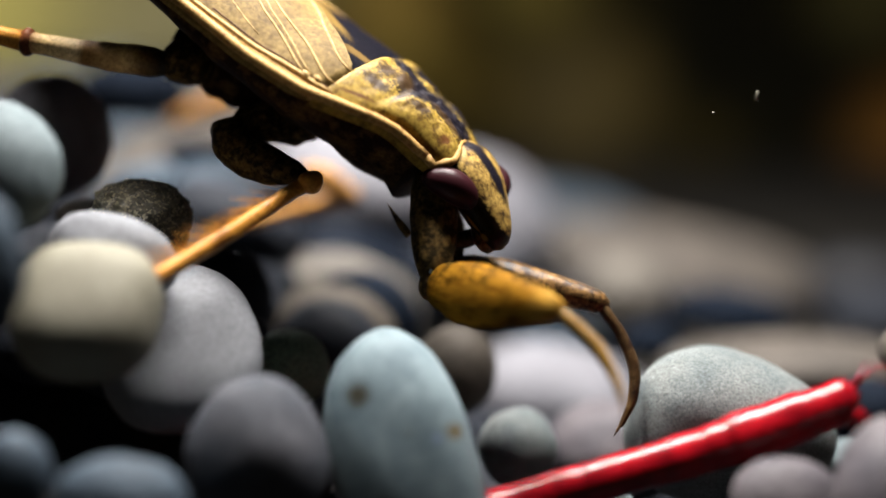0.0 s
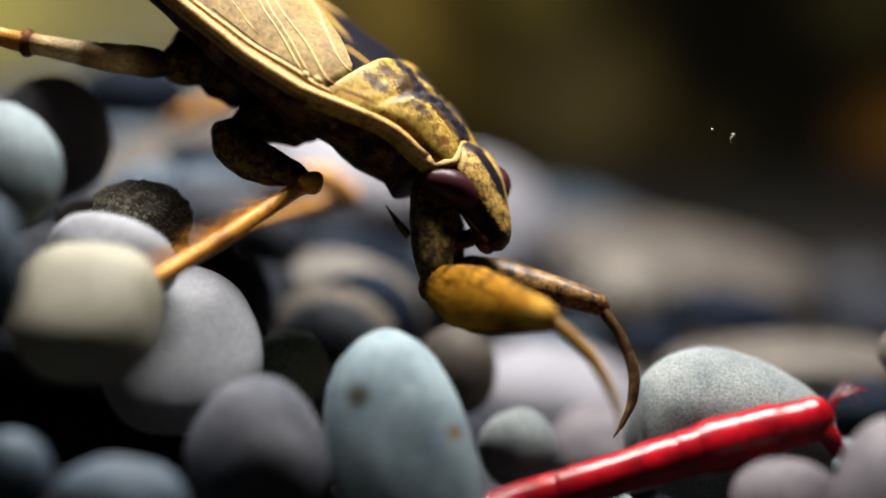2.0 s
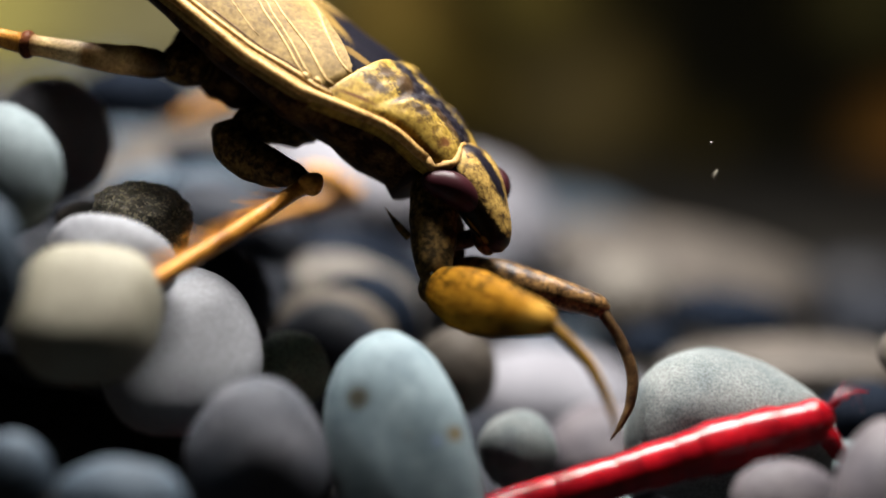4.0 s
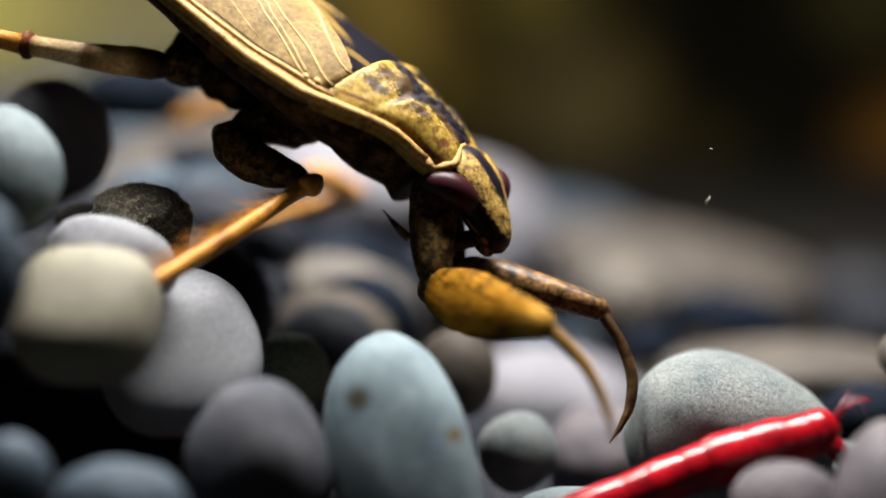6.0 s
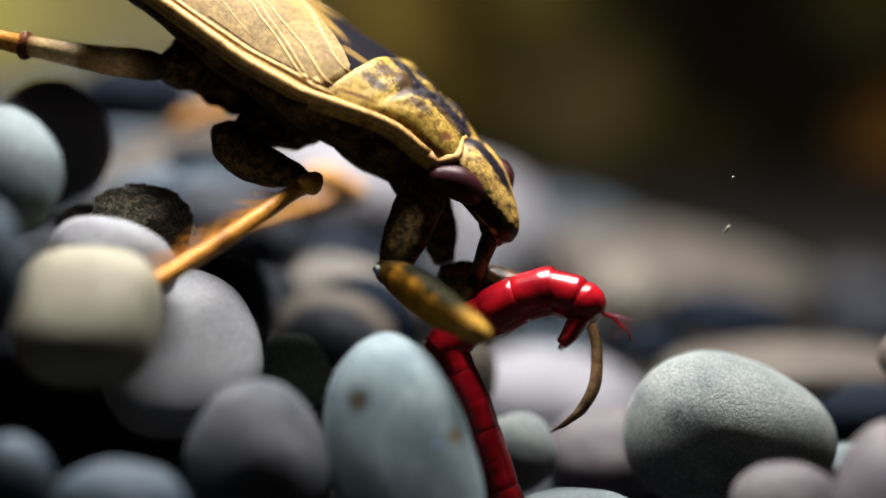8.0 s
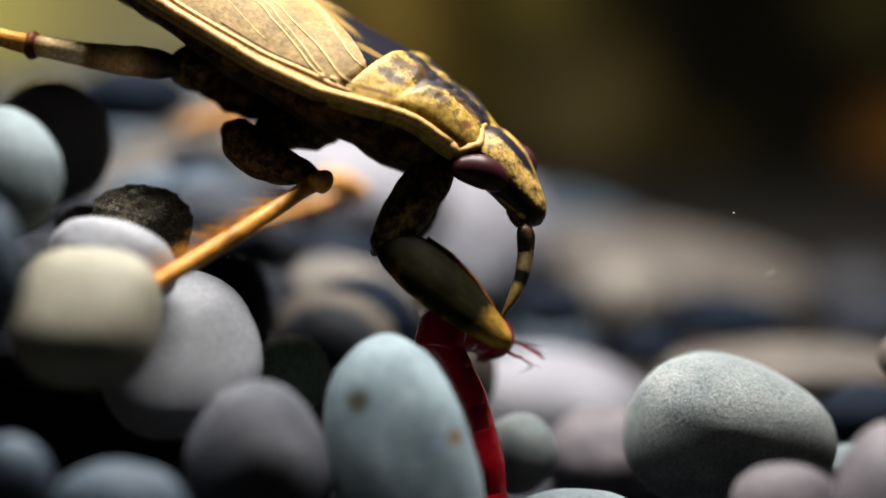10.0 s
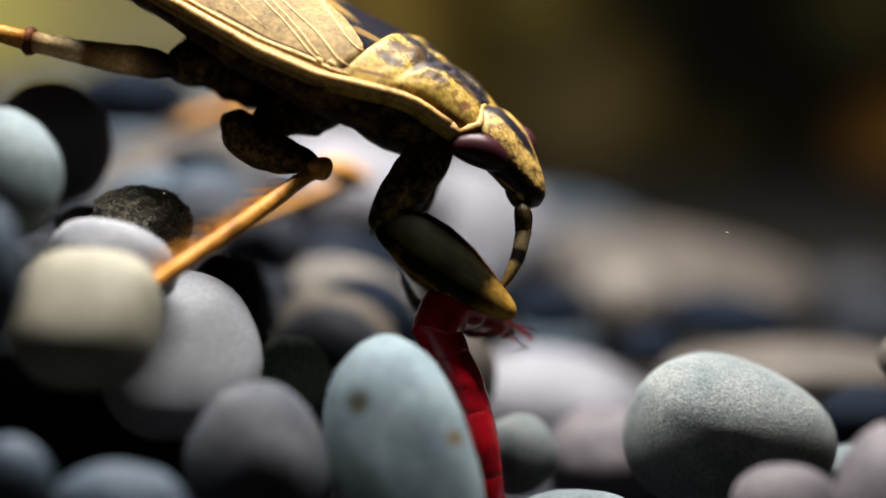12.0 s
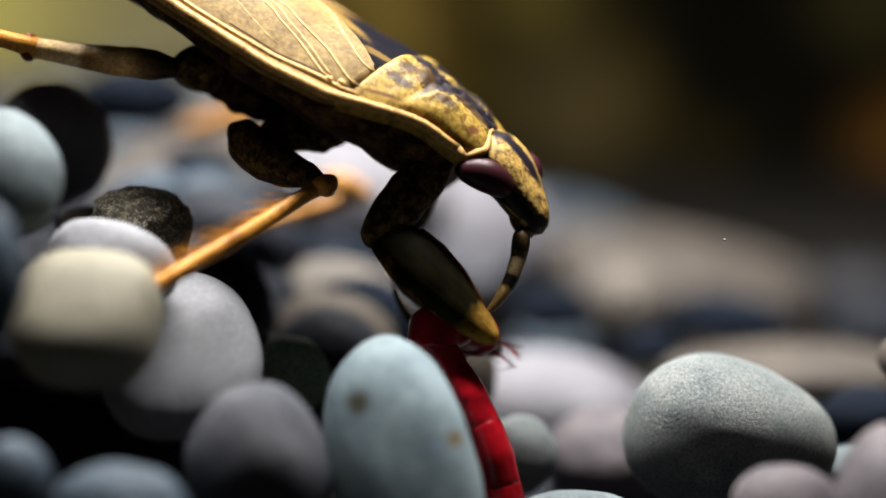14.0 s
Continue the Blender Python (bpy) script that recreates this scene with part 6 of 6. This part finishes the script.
    walk(hind_femur, limb_rows((0, (-8.80, 45.32, 14.59), (-13.46, 45.29, 15.34)),
        (1.5, (-8.80, 45.32, 14.60), (-13.46, 45.29, 15.34)),
        (3, (-8.80, 45.32, 14.62), (-13.46, 45.29, 15.34)),
        (5.5, (-8.80, 45.33, 14.64), (-13.46, 45.29, 15.35)),
        (7, (-8.80, 45.33, 14.65), (-13.46, 45.29, 15.36)),
        (7.2, (-8.80, 45.32, 14.61), (-13.46, 45.29, 15.36)),
        (7.4, (-8.80, 45.32, 14.60), (-13.46, 45.29, 15.36)),
        (7.5, (-8.79, 45.32, 14.60), (-13.46, 45.29, 15.36)),
        (7.6, (-8.81, 45.31, 14.60), (-13.46, 45.29, 15.36)),
        (7.8, (-8.85, 45.30, 14.60), (-13.46, 45.30, 15.36)),
        (8, (-8.88, 45.29, 14.63), (-13.46, 45.30, 15.37)),
        (8.2, (-8.89, 45.29, 14.66), (-13.43, 45.30, 15.37)),
        (8.9, (-8.72, 45.28, 14.66), (-13.34, 45.30, 15.38)),
        (9.6, (-8.54, 45.26, 14.66), (-13.25, 45.30, 15.39)),
        (10.3, (-8.75, 45.25, 14.74), (-13.16, 45.30, 15.40)),
        (10.5, (-8.75, 45.25, 14.74), (-13.13, 45.30, 15.40)),
        (11, (-8.75, 45.27, 14.74), (-13.15, 45.31, 15.46)),
        (11.5, (-8.75, 45.27, 14.74), (-13.15, 45.31, 15.43)),
        (12, (-8.75, 45.30, 14.74), (-13.15, 45.32, 15.53)),
        (12.5, (-8.75, 45.30, 14.74), (-13.15, 45.31, 15.50)),
        (13, (-8.75, 45.32, 14.74), (-13.13, 45.32, 15.56)),
        (13.2, (-8.75, 45.30, 14.74), (-13.03, 45.31, 15.47)),
        (13.5, (-8.75, 45.28, 14.74), (-12.89, 45.29, 15.35)),
        (14, (-8.75, 45.26, 14.74), (-12.89, 45.29, 15.33))))
    walk(hind_tibia, limb_rows((0, (-13.46, 45.29, 15.34), (-15.10, 44.35, 15.82)),
        (1.5, (-13.46, 45.29, 15.34), (-15.10, 44.35, 15.83)),
        (3, (-13.46, 45.29, 15.34), (-15.10, 44.35, 15.83)),
        (5.5, (-13.46, 45.29, 15.35), (-15.10, 44.36, 15.84)),
        (7, (-13.46, 45.29, 15.36), (-15.10, 44.36, 15.84)),
        (7.2, (-13.46, 45.29, 15.36), (-15.10, 44.36, 15.84)),
        (7.4, (-13.46, 45.29, 15.36), (-15.10, 44.36, 15.84)),
        (7.5, (-13.46, 45.29, 15.36), (-15.10, 44.36, 15.84)),
        (7.6, (-13.46, 45.29, 15.36), (-15.10, 44.36, 15.84)),
        (7.8, (-13.46, 45.30, 15.36), (-15.10, 44.36, 15.85)),
        (8, (-13.46, 45.30, 15.37), (-15.10, 44.36, 15.85)),
        (8.2, (-13.43, 45.30, 15.37), (-15.08, 44.36, 15.86)),
        (8.9, (-13.34, 45.30, 15.38), (-14.99, 44.36, 15.87)),
        (9.6, (-13.25, 45.30, 15.39), (-14.89, 44.36, 15.88)),
        (10.3, (-13.16, 45.30, 15.40), (-14.80, 44.36, 15.89)),
        (10.5, (-13.13, 45.30, 15.40), (-14.78, 44.36, 15.89)),
        (11, (-13.15, 45.31, 15.46), (-14.79, 44.37, 15.95)),
        (11.5, (-13.15, 45.31, 15.43), (-14.79, 44.37, 15.92)),
        (12, (-13.15, 45.32, 15.53), (-14.79, 44.38, 16.02)),
        (12.5, (-13.15, 45.31, 15.50), (-14.79, 44.38, 15.99)),
        (13, (-13.13, 45.32, 15.56), (-14.78, 44.38, 16.04)),
        (13.2, (-13.03, 45.31, 15.47), (-14.68, 44.37, 15.96)),
        (13.5, (-12.89, 45.29, 15.35), (-14.54, 44.35, 15.83)),
        (14, (-12.89, 45.29, 15.33), (-14.54, 44.35, 15.82))))
    walk(far_mid_femur, limb_rows((0, (-6.28, 54.99, 11.09), (-3.64, 56.75, 9.25)),
        (1.5, (-6.28, 54.99, 11.10), (-3.60, 56.76, 9.30)),
        (3, (-6.28, 54.99, 11.11), (-3.55, 56.77, 9.36)),
        (5.5, (-6.29, 55.00, 11.12), (-3.46, 56.78, 9.47)),
        (7, (-6.29, 55.00, 11.13), (-3.42, 56.79, 9.52)),
        (7.2, (-6.27, 54.99, 11.11), (-3.41, 56.79, 9.53)),
        (7.4, (-6.26, 54.99, 11.09), (-3.40, 56.79, 9.54)),
        (7.5, (-6.25, 54.99, 11.08), (-3.40, 56.79, 9.54)),
        (7.6, (-6.25, 54.99, 11.08), (-3.40, 56.79, 9.55)),
        (7.8, (-6.25, 54.99, 11.06), (-3.39, 56.79, 9.55)),
        (8, (-6.25, 54.98, 11.04), (-3.38, 56.80, 9.56)),
        (8.2, (-6.23, 54.98, 11.04), (-3.38, 56.80, 9.57)),
        (8.9, (-6.01, 54.98, 11.01), (-3.35, 56.80, 9.59)),
        (9.6, (-5.78, 54.98, 10.98), (-3.33, 56.80, 9.61)),
        (10.3, (-5.55, 54.97, 10.95), (-3.31, 56.81, 9.64)),
        (10.5, (-5.57, 54.97, 10.97), (-3.30, 56.81, 9.65)),
        (11, (-5.63, 55.00, 11.15), (-3.35, 56.83, 9.84)),
        (11.5, (-5.59, 55.00, 11.13), (-3.35, 56.86, 10.01)),
        (12, (-5.62, 55.03, 11.40), (-3.35, 56.88, 10.19)),
        (12.5, (-5.64, 55.03, 11.35), (-3.35, 56.90, 10.28)),
        (13, (-5.58, 55.05, 11.52), (-3.35, 56.91, 10.36)),
        (13.2, (-5.52, 55.03, 11.33), (-3.33, 56.87, 10.09)),
        (13.5, (-5.42, 54.99, 11.05), (-3.30, 56.81, 9.69)),
        (14, (-5.40, 54.97, 10.96), (-3.26, 56.80, 9.60))))
    walk(far_mid_tibia, limb_rows((0, (-3.64, 56.75, 9.25), (-10.06, 56.53, 7.66)),
        (1.5, (-3.60, 56.76, 9.30), (-10.06, 56.53, 7.66)),
        (3, (-3.55, 56.77, 9.36), (-10.06, 56.53, 7.66)),
        (5.5, (-3.46, 56.78, 9.47), (-10.06, 56.53, 7.66)),
        (7, (-3.42, 56.79, 9.52), (-10.06, 56.53, 7.66)),
        (7.2, (-3.41, 56.79, 9.53), (-10.06, 56.53, 7.66)),
        (7.4, (-3.40, 56.79, 9.54), (-10.06, 56.53, 7.66)),
        (7.5, (-3.40, 56.79, 9.54), (-10.06, 56.53, 7.66)),
        (7.6, (-3.40, 56.79, 9.55), (-10.06, 56.53, 7.66)),
        (7.8, (-3.39, 56.79, 9.55), (-10.06, 56.53, 7.66)),
        (8, (-3.38, 56.80, 9.56), (-10.06, 56.53, 7.66)),
        (8.2, (-3.38, 56.80, 9.57), (-10.06, 56.53, 7.66)),
        (8.9, (-3.35, 56.80, 9.59), (-10.06, 56.53, 7.66)),
        (9.6, (-3.33, 56.80, 9.61), (-10.06, 56.53, 7.66)),
        (10.3, (-3.31, 56.81, 9.64), (-10.06, 56.53, 7.66)),
        (10.5, (-3.30, 56.81, 9.65), (-10.06, 56.53, 7.66)),
        (11, (-3.35, 56.83, 9.84), (-10.06, 56.53, 7.66)),
        (11.5, (-3.35, 56.86, 10.01), (-10.06, 56.53, 7.66)),
        (12, (-3.35, 56.88, 10.19), (-10.06, 56.53, 7.66)),
        (12.5, (-3.35, 56.90, 10.28), (-10.06, 56.53, 7.66)),
        (13, (-3.35, 56.91, 10.36), (-10.06, 56.53, 7.66)),
        (13.2, (-3.33, 56.87, 10.09), (-10.06, 56.53, 7.66)),
        (13.5, (-3.30, 56.81, 9.69), (-10.06, 56.53, 7.66)),
        (14, (-3.26, 56.80, 9.60), (-10.06, 56.53, 7.66))))
    walk(far_hind_femur, limb_rows((0, (-8.78, 62.33, 13.01), (-15.56, 68.09, 10.87)),
        (1.5, (-8.78, 62.33, 13.03), (-15.56, 68.09, 10.87)),
        (3, (-8.77, 62.33, 13.04), (-15.56, 68.09, 10.87)),
        (5.5, (-8.77, 62.34, 13.06), (-15.56, 68.09, 10.87)),
        (7, (-8.77, 62.34, 13.07), (-15.56, 68.09, 10.87)),
        (7.2, (-8.77, 62.33, 13.04), (-15.56, 68.09, 10.87)),
        (7.4, (-8.77, 62.33, 13.00), (-15.56, 68.09, 10.87)),
        (7.5, (-8.77, 62.33, 12.99), (-15.56, 68.09, 10.87)),
        (7.6, (-8.79, 62.32, 12.96), (-15.56, 68.09, 10.87)),
        (7.8, (-8.84, 62.31, 12.90), (-15.56, 68.09, 10.87)),
        (8, (-8.88, 62.31, 12.84), (-15.56, 68.09, 10.87)),
        (8.2, (-8.89, 62.30, 12.82), (-15.56, 68.09, 10.87)),
        (8.9, (-8.73, 62.29, 12.72), (-15.56, 68.09, 10.87)),
        (9.6, (-8.56, 62.28, 12.63), (-15.56, 68.09, 10.87)),
        (10.3, (-8.40, 62.26, 12.53), (-15.56, 68.09, 10.87)),
        (10.5, (-8.41, 62.27, 12.56), (-15.56, 68.09, 10.87)),
        (11, (-8.51, 62.28, 12.69), (-15.56, 68.09, 10.87)),
        (11.5, (-8.46, 62.28, 12.69), (-15.56, 68.09, 10.87)),
        (12, (-8.52, 62.32, 12.92), (-15.56, 68.09, 10.87)),
        (12.5, (-8.51, 62.31, 12.90), (-15.56, 68.09, 10.87)),
        (13, (-8.48, 62.33, 13.04), (-15.56, 68.09, 10.87)),
        (13.2, (-8.37, 62.32, 12.92), (-15.56, 68.09, 10.87)),
        (13.5, (-8.19, 62.29, 12.72), (-15.56, 68.09, 10.87)),
        (14, (-8.18, 62.27, 12.61), (-15.56, 68.09, 10.87))))
    for i, seg in enumerate(SEGMENTS):
        walk(seg, [(t, poses[i]) for t, poses in WORM])
    walk(big_mote, [(t, pose(*(Vector(p) * MM), 0, a, 0)) for t, p, a in
                    [(0, (10.06, 45.24, 13.59), 0), (2, (9.27, 45.06, 12.29), 10), (3, (8.92, 44.98, 11.68), 12), (5.5, (8.56, 44.81, 10.53), 15),
                     (6.5, (8.45, 44.77, 10.21), 22), (7.5, (8.67, 44.72, 9.85), 30), (8.2, (9.28, 44.65, 9.36), 40), (14, (14.86, 61.03, 3.75), 60)]])
    walk(small_mote, [(t, pose(*(Vector(p) * MM))) for t, p in
                      [(0, (8.46, 44.17, 13.10)), (5.5, (8.39, 44.02, 12.10)), (7.5, (8.72, 43.97, 11.73)), (8.2, (9.15, 43.87, 11.03)), (10.5, (9.06, 43.74, 10.04)),
                       (11.5, (8.95, 43.69, 9.70)), (12, (8.90, 43.67, 9.57)), (13, (8.81, 43.65, 9.40)), (14, (8.81, 43.64, 9.38))]])


motions()
